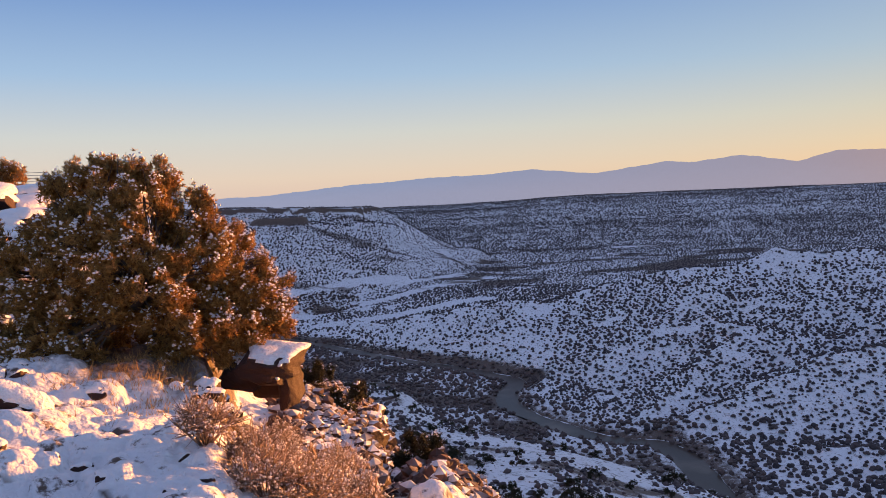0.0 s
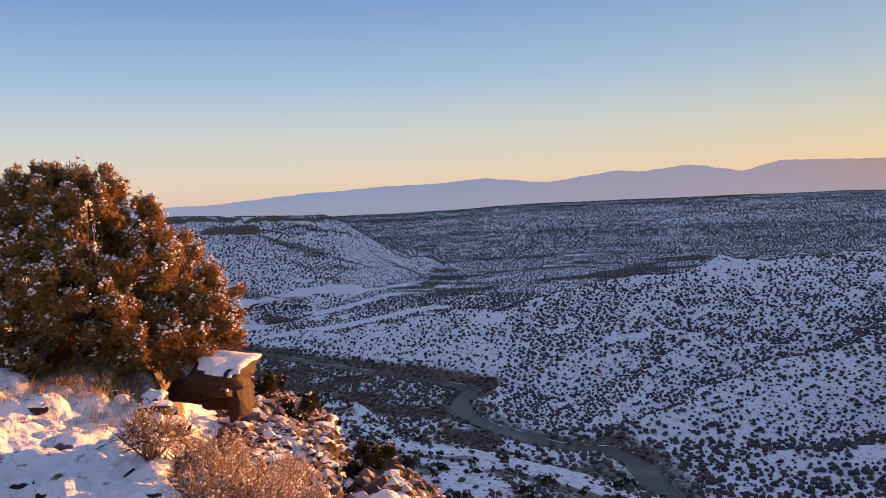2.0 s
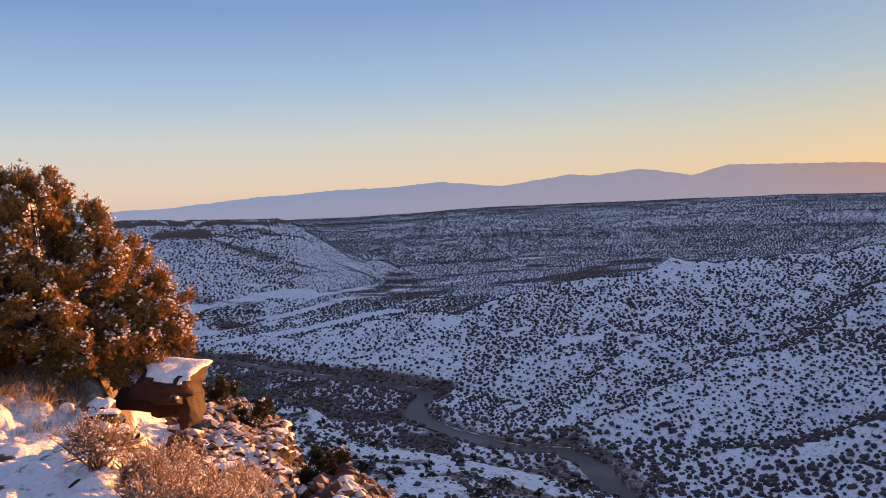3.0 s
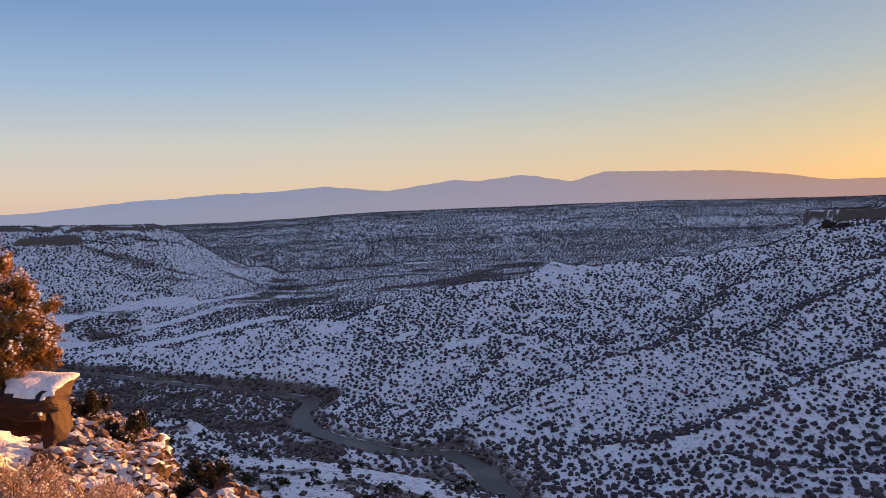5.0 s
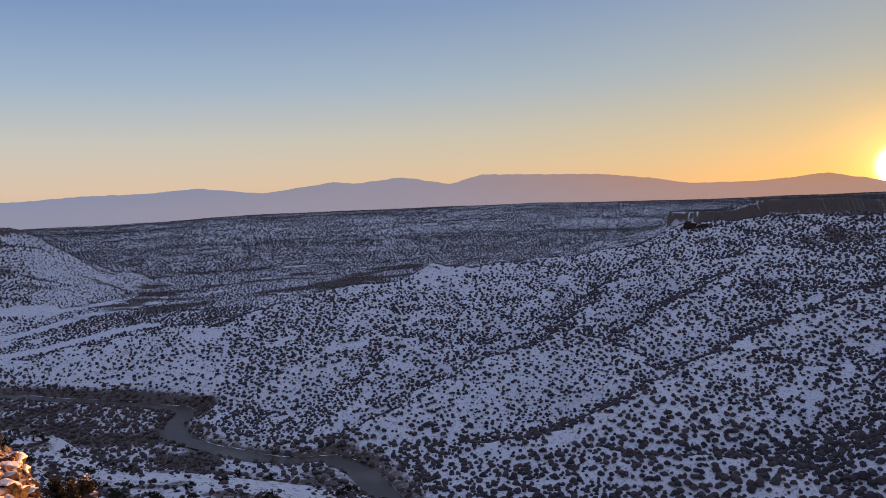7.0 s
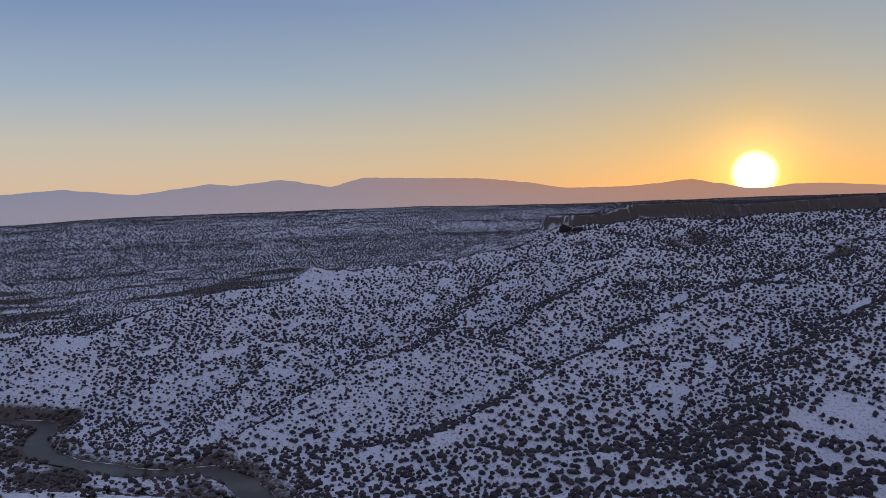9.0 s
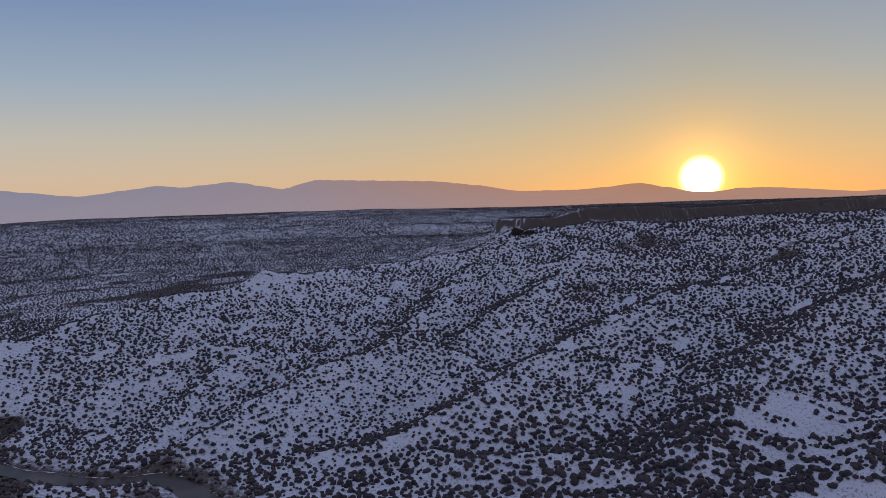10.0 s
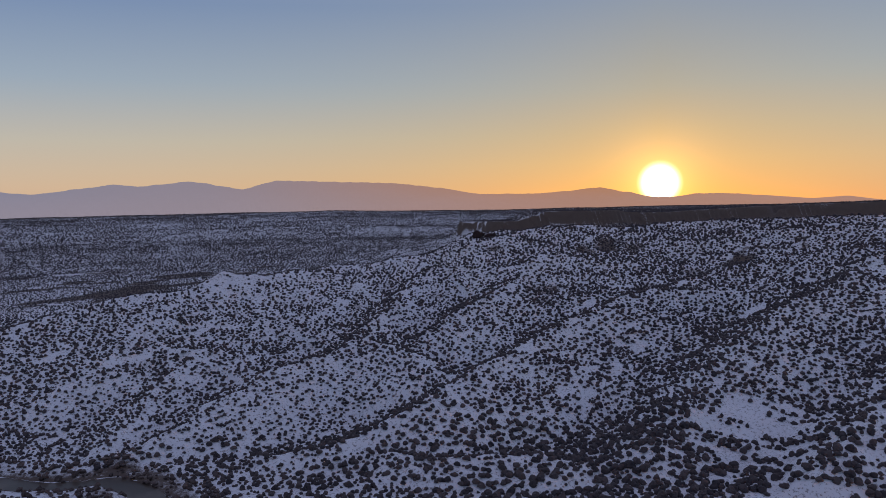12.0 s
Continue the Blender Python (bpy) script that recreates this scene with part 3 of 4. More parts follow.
def build_scrub():
    """Bands of junipers: (shape, spacing, from, to, radius, share kept)."""
    rng = np.random.default_rng(4)
    for shape, cell, r0, r1, size0, keep in ((2, 4.4, 440, 590, 2.35, 1.0), (1, 4.1, 590, 900, 2.0, 1.0), (dome, 4.1, 900, 1250, 1.85, 1.0), (cone, 4.7, 1250, 1750, 1.85, 0.8), (cone, 6.2, 1750, 2500, 2.2, 0.6), (cone, 9.5, 2500, 4775, 3.3, 0.46)):
        X, Y = jitter_grid(rng, cell, r0, r1, -18, 69)
        r, az = np.hypot(X, Y), np.degrees(np.arctan2(X, Y))
        Z, B = height(X, Y)
        d, side, _ = along(X, Y, RIVER)
        dense = 0.42 + 0.35 * fbm(X / 45, Y / 45, 3, 91) + 0.55 * fbm(X / 13, Y / 13, 2, 93) + 0.5 * step01(1400, 2300, r) * fbm(X / 260, Y / 420, 3, 92)
        dense = dense + 1.0 * step01(1300, 1800, r) * fbm(az / 0.8, r / 120, 3, 98)
        if r0 < 1250:
            # thick in the draws and on their shaded sides, thin on spurs and knolls
            lee = np.clip((height(X + 9, Y - 6)[0] - height(X - 9, Y + 6)[0]) / 20, -0.4, 0.4)
            knoll = np.clip(hump_of(X, Y, Z) / 5, -0.7, 0.7)
            dense = dense + (0.7 * lee - 0.52 * knoll) * (1 - 0.75 * step01(46, 54, az)) + 0.12 * step01(46, 54, az)
        dense = dense + np.where(r > 1250, 0.4, 0.0) + np.where((az < 0) & (r > 1250), 0.4, 0.0) + 0.22 * step01(-50, -40, Z)
        dense = dense + 0.13 * step01(18, 32, az) * step01(1150, 950, r) + 0.34 * step01(10, 20, az) * step01(50, 42, az) * step01(950, 750, r)
        dense = dense - 0.45 * np.exp(-((X - 372) ** 2 + (Y - 905) ** 2) / 2500)
        lane = np.full(X.shape, 99.0)
        for track in TRACKS:
            lane = np.minimum(lane, along(X, Y, [polar(a, q)[:2] for a, q in track])[0])
        clear = (fbm(X / 40, Y / 22, 3, 95) > 0.52) | ((rng.random(len(X)) < 0.3) & (d < 85) & (az < 7)) | ((rng.random(len(X)) < 0.12) & (d < 75) & (az > 12) & (az < 32)) | ((rng.random(len(X)) < 0.15) & (d < 170) & (az < 3))
        # streaks of open snow on the smooth slope
        clear |= (az > 55) & (r < 640) & (fbm((X + 0.55 * Y) / 9, (Y - 0.55 * X) / 55, 2, 96) > 0.24)
        ok = (rng.random(len(X)) < np.clip(keep * (0.56 + dense), 0.15, 0.98)) & (d > 24) & (side > 0) & ~clear & (lane > 15) & (cliff_face(X, Y) < 0.25)
        X, Y, Z = X[ok], Y[ok], Z[ok]
        mesa = (az[ok] < -4) & (r[ok] > 1250) & (r[ok] < 2000)
        size = size0 * (0.45 + 0.7 * rng.random(len(X)) ** 1.3) * np.where(mesa, 1.3, 1.0) * (1 - 0.12 * step01(750, 600, r[ok]) * step01(42, 30, az[ok]) + 0.14 * step01(34, 55, az[ok]))
        if shape in (1, 2):
            T, F = blob_templates(shape, 12, rng, 0.3)
        else:
            v, F = shape()
            T = [v * (0.75 + 0.5 * rng.random((len(v), 1))) for _ in range(8)]
        V, F = scatter(T, F, np.stack([X, Y, Z + size * 0.25], 1), size, 0.75 + 0.4 * rng.random(len(X)), rng)
        me = mesh_of("juniper_scrub", V, F, False)
        me.materials.append(M_JUNIPER)
        tagged(new("juniper_scrub", me), "dark juniper scrub scattered over snowy slopes", "scrub", kind="stuff")


def cliff_face(X, Y):
    """How much a place lies on one of the mesas' bare cliffs."""
    return np.max([ridge(X, Y, rows, slope, flat, drop, rim)[1] for rows, slope, flat, drop, rim in MESAS], axis=0)


TRACKS = [[(-12, 1150), (-4, 1210), (2.9, 1330)], [(-12, 1215), (-5, 1290), (1, 1370)], [(-9, 1090), (-3.7, 1085), (2.8, 1140)], [(12.2, 1690), (14.4, 1700)]]


build_scrub()


def build_river_brush():
    rng = np.random.default_rng(9)
    X, Y = jitter_grid(rng, 4.3, 380, 1300, -20, 30)
    d, side, _ = along(X, Y, RIVER)
    Z, B = height(X, Y)
    w = np.where(side > 0, 40, 210) * (0.7 + 0.5 * fbm(X / 70, Y / 70, 3, 97))
    az = np.degrees(np.arctan2(X, Y))
    grove = ((az + 8.6) / 2.4) ** 2 + ((np.hypot(X, Y) - 1200) / 38) ** 2 < 1
    ok = grove | ((d > 9.5) & (d < w) & (Z < -140) & (rng.random(len(X)) < 0.72 + 0.9 * fbm(X / 40, Y / 40, 3, 36)))
    X, Y, Z = X[ok], Y[ok], Z[ok]
    size = 0.9 + 1.9 * rng.random(len(X)) ** 1.5
    T, F = blob_templates(1, 8, rng, 0.55)
    V, F = scatter(T, F, np.stack([X, Y, Z + size * 0.3], 1), size, 0.7 + 0.5 * rng.random(len(X)), rng)
    me = mesh_of("river_brush", V, F, False)
    me.materials.append(M_BARE_WOOD)
    tagged(new("river_brush", me), "bare brown willow brush along the river", "brush", kind="stuff")


build_river_brush()


def build_wall_brush():
    """Low dark brush and rubble on the shaded wall below the rim."""
    rng = np.random.default_rng(12)
    X, Y = jitter_grid(rng, 1.9, 80, 440, -13, 27)
    Z, B = height(X, Y)
    ok = (Z > -158) & (rng.random(len(X)) < 0.50 + 1.1 * fbm(X / 16, Y / 16, 3, 38))
    X, Y, Z = X[ok], Y[ok], Z[ok]
    size = 0.3 + 1.0 * rng.random(len(X)) ** 2.2
    T, F = blob_templates(1, 8, rng, 0.5)
    V, F = scatter(T, F, np.stack([X, Y, Z + size * 0.2], 1), size, 0.6 + 0.5 * rng.random(len(X)), rng)
    me = mesh_of("wall_brush", V, F, False)
    me.materials.append(M_JUNIPER)
    tagged(new("wall_brush", me), "low dark brush on the snowy canyon wall", "brush", kind="stuff")


build_wall_brush()


# ---- foreground: trees, rocks, bushes, railing ----
def tube(points, radii, sides=5):
    """A tapered tube along points, as corners and quads."""
    pts = [Vector(p) for p in points]
    V, F = [], []
    for i, p in enumerate(pts):
        t = (pts[min(i + 1, len(pts) - 1)] - pts[max(i - 1, 0)]).normalized()
        a = t.cross(Vector((0.31, 0.2, 0.93))).normalized()
        b = t.cross(a)
        for k in range(sides):
            q = 2 * math.pi * k / sides
            V.append((p + (a * math.cos(q) + b * math.sin(q)) * radii[i])[:])
    for i in range(len(pts) - 1):
        for k in range(sides):
            k2 = (k + 1) % sides
            F.append((i * sides + k, i * sides + k2, (i + 1) * sides + k2, (i + 1) * sides + k))
    return V, F


def joined(pieces):
    V, F, n = [], [], 0
    for v, f in pieces:
        V.append(np.asarray(v, float))
        F.append(np.asarray(f, int) + n)
        n += len(v)
    return np.concatenate(V), np.concatenate(F)


def tuft_templates(rng, count=8, spikes=7):
    """Small bunches of scale-leaf sprigs that point along +z."""
    out = []
    for _ in range(count):
        V = []
        for _ in range(spikes):
            d = rng.normal(size=3) * 0.6 + np.array([0, 0, 0.95])
            d /= np.linalg.norm(d)
            a = np.cross(d, rng.normal(size=3))
            a /= np.linalg.norm(a)
            b = np.cross(d, a)
            o, w = rng.normal(size=3) * 0.22, 0.11 + 0.07 * rng.random()
            V += [o + a * w, o - a * w * 0.5 + b * w * 0.87, o - a * w * 0.5 - b * w * 0.87, o + d * (0.8 + 0.4 * rng.random())]
        out.append(np.array(V))
    f = np.concatenate([np.array([[0, 1, 3], [1, 2, 3], [2, 0, 3]]) + 4 * i for i in range(spikes)])
    return out, f


def scatter_along(T, F, P, D, size, rng):
    """Templates placed at P, turned so that their z runs along D."""
    n, k = len(P), len(T[0])
    W = np.stack(T)[rng.integers(0, len(T), n)]
    D = D / np.linalg.norm(D, axis=1)[:, None]
    A = np.cross(D, rng.normal(size=(n, 3)))
    A /= np.linalg.norm(A, axis=1)[:, None]
    B = np.cross(D, A)
    V = (W[..., 0:1] * A[:, None] + W[..., 1:2] * B[:, None] + W[..., 2:3] * D[:, None]) * size[:, None, None] + P[:, None]
    return V.reshape(-1, 3), (F[None] + (np.arange(n) * k)[:, None, None]).reshape(-1, F.shape[1])


def crown_points(lobes, sprays, rng):
    """Sprays in clumps over the skin of a union of lobes (x, y, z, radius, height)."""
    L = np.array(lobes, float)
    clumps = max(sprays // 10, 6)
    share = L[:, 3] * L[:, 4]
    pick = rng.choice(len(L), clumps, p=share / share.sum())
    d = rng.normal(size=(clumps, 3))
    d /= np.linalg.norm(d, axis=1)[:, None]
    q = L[pick]
    C = q[:, :3] + d * np.stack([q[:, 3], q[:, 3], q[:, 4]], 1) * (1 - 0.3 * rng.random(clumps) ** 1.5)[:, None]
    inside = np.zeros(clumps, int)
    for l in L:
        e = (C - l[:3]) / np.array([l[3], l[3], l[4]])
        inside += (np.linalg.norm(e, axis=1) < 0.66)
    C, d = C[inside < 1], d[inside < 1]
    of = rng.integers(0, len(C), sprays)
    wide = 0.24 * float(np.mean(L[:, 3]))
    n = rng.normal(size=(sprays, 3))
    n /= np.linalg.norm(n, axis=1)[:, None]
    P = C[of] + n * wide * (0.35 + 0.65 * rng.random((sprays, 1))) * (0.7 + 0.7 * hash01(of, of * 3, 5))[:, None]
    out = n * 0.8 + d[of] * 0.6
    return P, out / np.linalg.norm(out, axis=1)[:, None]


def build_juniper(name, base, lobes, sprays, stems, label, snow_share, seed, leaf=0.075, group="", foliage=M_LEAF_SUNLIT, steps=6):
    """A juniper: bent trunk, limbs to every lobe, a crown of leaf tufts, clumps of snow."""
    rng = np.random.default_rng(seed)
    rnd = random.Random(seed)
    tree = new(name)
    tree.location = base
    base = Vector(base)
    lean = Vector((lobes[0][0] - base.x, lobes[0][1] - base.y, 0)) * 0.5
    fork = base + lean * 0.5 + Vector((0, 0, 0.32 * (lobes[0][2] - base.z)))
    girth = 0.075 * stems
    V, F = tube([q - base for q in (base - Vector((0, 0, 0.12)), base + lean * 0.1 + Vector((0.02, 0, 0.08)), base + lean * 0.35 + Vector((-0.03, 0.02, 0.2)), fork)], [girth * 1.5, girth * 1.1, girth * 0.95, girth * 0.8], 9)
    part("trunk", mesh_of("trunk", V, F, True), M_BARK, tree, "shaggy grey-brown bark")
    for l in lobes:
        goal = Vector(l[:3])
        pieces = []
        knee = fork.lerp(goal, 0.5) + Vector((rnd.uniform(-0.1, 0.1), rnd.uniform(-0.1, 0.1), rnd.uniform(-0.12, 0.05)))
        pieces.append(tube([q - base for q in (fork, fork.lerp(knee, 0.5) + Vector((0, 0, 0.03)), knee, goal)], [girth * 0.5, girth * 0.4, girth * 0.3, girth * 0.15], 6))
        for _ in range(9):
            s = knee.lerp(goal, rnd.uniform(-0.4, 1.0))
            tip = goal + Vector((rnd.gauss(0, 1), rnd.gauss(0, 1), rnd.gauss(0, 0.8))).normalized() * rnd.uniform(0.6, 0.98) * l[3]
            pieces.append(tube([q - base for q in (s, s.lerp(tip, 0.5) + Vector((rnd.uniform(-0.06, 0.06), rnd.uniform(-0.06, 0.06), rnd.uniform(-0.05, 0.05))), tip)], [girth * 0.12, girth * 0.08, girth * 0.035], 4))
        V, F = joined(pieces)
        part("limb", mesh_of("limb", V, F, True), M_BARK, tree)
    P0, d0 = crown_points(lobes, sprays, rng)
    n = len(P0)
    radial = P0 - np.array(fork)
    radial /= np.linalg.norm(radial, axis=1)[:, None]
    out = d0 * 0.5 + radial * 0.5 + rng.normal(size=(n, 3)) * 0.3 + np.array([0, 0, 0.5])
    out /= np.linalg.norm(out, axis=1)[:, None]
    P, D, S = [], [], []
    for s in range(steps):
        P.append(P0 + out * (leaf * 0.62 * s - leaf * 1.6) + rng.normal(size=(n, 3)) * leaf * (0.75 - 0.1 * s))
        D.append(out + rng.normal(size=(n, 3)) * 0.45)
        S.append(leaf * (1.15 - 0.11 * s) * (0.75 + 0.5 * rng.random(n)))
    T, F = tuft_templates(rng)
    P = np.concatenate(P)
    V, F = scatter_along(T, F, P - np.array(base), np.concatenate(D), np.concatenate(S), rng)
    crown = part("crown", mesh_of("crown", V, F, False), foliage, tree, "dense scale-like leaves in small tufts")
    if snow_share:
        ok = (rng.random(n) < snow_share * np.clip(0.9 + 0.9 * d0[:, 2], 0.3, 1.6))
        C = (P0 + out * leaf * 0.9)[ok]
        C = np.concatenate([C] + [C + rng.normal(size=C.shape) * leaf * 0.5 for _ in range(5)])
        T, F = blob_templates(1, 10, rng, 0.3)
        size = leaf * (0.14 + 0.30 * rng.random(len(C)) ** 1.5)
        V, F = scatter(T, F, C - np.array(base) + np.array([0, 0, leaf * 0.25]), size, 0.75 + 0.35 * rng.random(len(C)), rng)
        tagged(part("snow", mesh_of("snow", V, F, True), M_SNOW, crown, "small clumps of fresh snow"), kind="stuff")
    return tagged(tree, label, "tree", group)


def tree_lobes(az, r, rows):
    """Lobes from (sideways, along the view's depth, height, radius, half height)."""
    s, c = math.sin(radians(az)), math.cos(radians(az))
    o = polar(az, r)
    return [(o.x + a * c + d * s, o.y - a * s + d * c, z, w, h) for a, d, z, w, h in rows]


BIG = tree_lobes(-20.5, 8.1, [
    (-0.35, 0.1, 1.84, 0.344, 0.287), (-0.66, 0.2, 1.8, 0.175, 0.291), (0.02, 0, 1.75, 0.311, 0.254), (0.42, 0.1, 1.58, 0.211, 0.247), (-0.16, 0.1, 2.02, 0.191, 0.128), (0.18, 0.05, 1.93, 0.142, 0.128),
    (0.58, 0.1, 1.74, 0.077, 0.129), (-0.52, 0, 1.32, 0.473, 0.415), (0.04, -0.1, 1.27, 0.466, 0.409), (0.55, -0.05, 1.18, 0.31, 0.34), (0.83, 0.1, 1.22, 0.173, 0.198), (0.94, 0, 0.85, 0.238, 0.255),
    (1.23, 0.05, 0.79, 0.163, 0.208), (1.14, 0, 0.52, 0.21, 0.187), (0.77, -0.15, 0.43, 0.307, 0.221), (0.32, -0.3, 0.6, 0.387, 0.291), (0.5, -0.35, 0.26, 0.235, 0.14), (0.16, -0.3, 0.33, 0.164, 0.169),
    (-0.03, -0.35, 0.87, 0.384, 0.289), (-0.96, 0, 1.07, 0.352, 0.324), (-1.14, -0.1, 0.81, 0.283, 0.302), (-0.66, -0.2, 0.78, 0.305, 0.239), (-1.46, 0.2, 1.19, 0.324, 0.406), (-1.77, 0.3, 1.05, 0.35, 0.465),
    # low rear lobes at 0.75 and 0.35 are added unseen, to shade the snow
    (-0.93, -0.3, 0.54, 0.201, 0.142), (-1.13, -0.35, 0.52, 0.164, 0.123), (-0.61, -0.35, 0.54, 0.154, 0.103), (-0.33, -0.25, 1.14, 0.366, 0.331), (-0.78, 0.1, 1.41, 0.24, 0.198), (1.04, 0.05, 1.06, 0.124, 0.119), (0.75, 0.25, 0.3, 0.3, 0.2), (0.35, 0.4, 0.32, 0.3, 0.22), (-0.2, 0.45, 0.5, 0.35, 0.25), (-0.55, 0.4, 0.5, 0.35, 0.22), (-0.93, -0.45, 0.40, 0.26, 0.16), (-1.22, -0.45, 0.42, 0.26, 0.17), (-0.6, -0.45, 0.38, 0.2, 0.13), (-1.6, -0.3, 0.46, 0.3, 0.22)])
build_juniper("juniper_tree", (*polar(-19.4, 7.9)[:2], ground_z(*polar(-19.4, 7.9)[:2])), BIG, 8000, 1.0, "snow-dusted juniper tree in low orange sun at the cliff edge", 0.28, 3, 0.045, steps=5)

LEFT = tree_lobes(-29.0, 24.0, [(-0.5, 0, 2.3, 1.0, 0.8), (0.25, 0, 2.35, 0.5, 0.5), (-1.3, 0, 2.2, 0.8, 0.7)])
build_juniper("juniper_tree", (*polar(-29.6, 24.0)[:2], ground_z(*polar(-29.6, 24.0)[:2])), LEFT, 500, 1.4, "dark juniper tree beyond the snowy outcrop", 0.12, 5, 0.13)


# rocks
def rock_solid(rnd, sx, sy, sz, cuts=9, sub=3):
    bm = bmesh.new()
    bmesh.ops.create_icosphere(bm, subdivisions=sub, radius=1.0)
    for _ in range(cuts):
        n = Vector((rnd.gauss(0, 1), rnd.gauss(0, 1), rnd.gauss(0, 0.9))).normalized()
        h = rnd.uniform(0.45, 0.8)
        for v in bm.verts:
            over = v.co.dot(n) - h
            if over > 0:
                v.co -= n * over
    for v in bm.verts:
        v.co += v.co.normalized() * 0.05 * noise.noise(v.co * 3 + Vector((rnd.random() * 0.01, sx * 7, sy * 5)))
        v.co.x, v.co.y, v.co.z = v.co.x * sx, v.co.y * sy, v.co.z * sz
    bm.normal_update()
    return bm


def snow_on(bm, thick, level=0.7):
    """A rounded cap of snow over the upward faces."""
    cap = bm.copy()
    gone = [f for f in cap.faces if f.normal.z < level + 0.12 * noise.noise(f.calc_center_median() * 9)]
    bmesh.ops.delete(cap, geom=gone, context="FACES")
    for v in cap.verts:
        inner = 0.25 if v.is_boundary else 1.0
        v.co.z += thick * inner * (1 + 0.4 * noise.noise(v.co * 6))
        v.co += v.normal * 0.006
    edge = [e for e in cap.edges if e.is_boundary]
    made = bmesh.ops.extrude_edge_only(cap, edges=edge)
    for v in [g for g in made["geom"] if isinstance(g, bmesh.types.BMVert)]:
        v.co.z -= thick * 0.5 + 0.01
    for f in cap.faces:
        f.smooth = True
    cap.normal_update()
    return cap


def rock_kind(seed, sx, sy, sz, thick, cuts=9, level=0.7):
    rnd = random.Random(seed)
    bm = rock_solid(rnd, sx, sy, sz, cuts)
    cap = snow_on(bm, thick, level)
    a, b = bpy.data.meshes.new("rock"), bpy.data.meshes.new("snow_cap")
    bm.to_mesh(a)
    cap.to_mesh(b)
    bm.free(), cap.free()
    a.materials.append(M_ROCK)
    b.materials.append(M_SNOW)
    return a, b


def put_rock(kind, place, label, group="", name="rock", turn=(0, 0, 0), scale=1.0):
    ob = new(name, kind[0])
    ob.matrix_basis = pose(*place, *turn) @ Matrix.Diagonal((scale, scale, scale, 1))
    cap = new("snow_cap", kind[1])
    cap.parent = ob
    return tagged(ob, label, "rock", group)


def at(az, r, up=0.0):
    p = polar(az, r)
    return (p.x, p.y, ground_z(p.x, p.y) + up)


def block_kind(seed, sx, sy, sz, thick, level=0.9):
    """A squared block of cliff rock: chipped corners, uneven faces."""
    rnd = random.Random(seed)
    bm = bmesh.new()
    bmesh.ops.create_cube(bm, size=2.0)
    bmesh.ops.subdivide_edges(bm, edges=bm.edges[:], cuts=8, use_grid_fill=True)
    for _ in range(9):
        n = Vector((rnd.choice((-1, 1)) * rnd.uniform(0.2, 1), rnd.choice((-1, 1)) * rnd.uniform(0.2, 1), rnd.choice((-1, 1)) * rnd.uniform(0.1, 1))).normalized()
        h = rnd.uniform(0.98, 1.3)
        for v in bm.verts:
            over = v.co.dot(n) - h
            if over > 0:
                v.co -= n * over
    for v in bm.verts:
        v.co += Vector((noise.noise(v.co * 1.7 + Vector((seed, 0, 0))), noise.noise(v.co * 1.9 + Vector((0, seed, 0))), noise.noise(v.co * 2.1))) * 0.10
        v.co = Vector((v.co.x * sx, v.co.y * sy, v.co.z * sz))
    bm.normal_update()
    cap = snow_on(bm, thick, level)
    a, c = bpy.data.meshes.new("rock"), bpy.data.meshes.new("snow_cap")
    bm.to_mesh(a)
    cap.to_mesh(c)
    bm.free(), cap.free()
    a.materials.append(M_ROCK)
    c.materials.append(M_SNOW)
    return a, c


LEDGE = block_kind(11, 0.24, 0.30, 0.105, 0.014)
put_rock(LEDGE, (*polar(-12.5, 7.65)[:2], 0.165), "dark red-brown cliff-edge boulder with snow on top", name="boulder", turn=(6, 7, -14))
put_rock(block_kind(12, 0.075, 0.14, 0.17, 0.006), (*polar(-11.4, 7.6)[:2], -0.08), "upright dark rock column below the boulder", name="boulder", turn=(4, -8, -14))
put_rock(block_kind(13, 0.2, 0.18, 0.08, 0.012), (*polar(-13.0, 7.6)[:2], 0.06), "dark boulder wedged under the ledge", name="boulder", turn=(0, 5, -14))
put_rock(block_kind(14, 0.2, 0.2, 0.12, 0.012), (*polar(-14.4, 7.8)[:2], 0.06), "dark shaded boulder under the juniper's lowest branches", name="boulder", turn=(5, 4, -16))

put_rock(block_kind(15, 0.2, 0.16, 0.17, 0.004), (*polar(-12.3, 7.78)[:2], -0.02), "dark red-brown rock core under the ledge", name="boulder", turn=(0, 3, -14))

# the rock knob on the far ridge
for az, up, size, turn, seed in ((40.2, 4.0, (15, 11, 9.0), 20, 91), (41.1, 1.5, (15, 10, 6.0), -15, 92)):
    p = polar(az, 1096)
    put_rock(rock_kind(seed, *size, 0.05, 14, 0.96), (p.x, p.y, ground_z(p.x, p.y) + up), "dark squared butte of bare rock on the ridge", name="butte", turn=(0, 3, turn))

SLABS = [rock_kind(20 + i, 0.9, 0.7, 0.32, 0.07, 13) for i in range(3)]
rnd = random.Random(31)
for az, r, s in ((-29.5, 17.5, 1.1), (-27.6, 18.2, 1.2), (-26.0, 18.4, 1.0), (-28.6, 16.2, 0.9), (-26.8, 16.6, 0.8), (-25.3, 17.0, 0.75), (-29.8, 19.5, 1.3), (-27.0, 20.0, 1.2), (-24.8, 18.8, 0.8), (-25.4, 15.8, 0.5), (-28.2, 15.2, 0.6)):
    put_rock(rnd.choice(SLABS), at(az, r, 0.12), "broken rock slab under a thick layer of snow", "slabs of the outcrop", "rock_slab", (rnd.uniform(-8, 8), rnd.uniform(-8, 8), rnd.uniform(0, 360)), s)

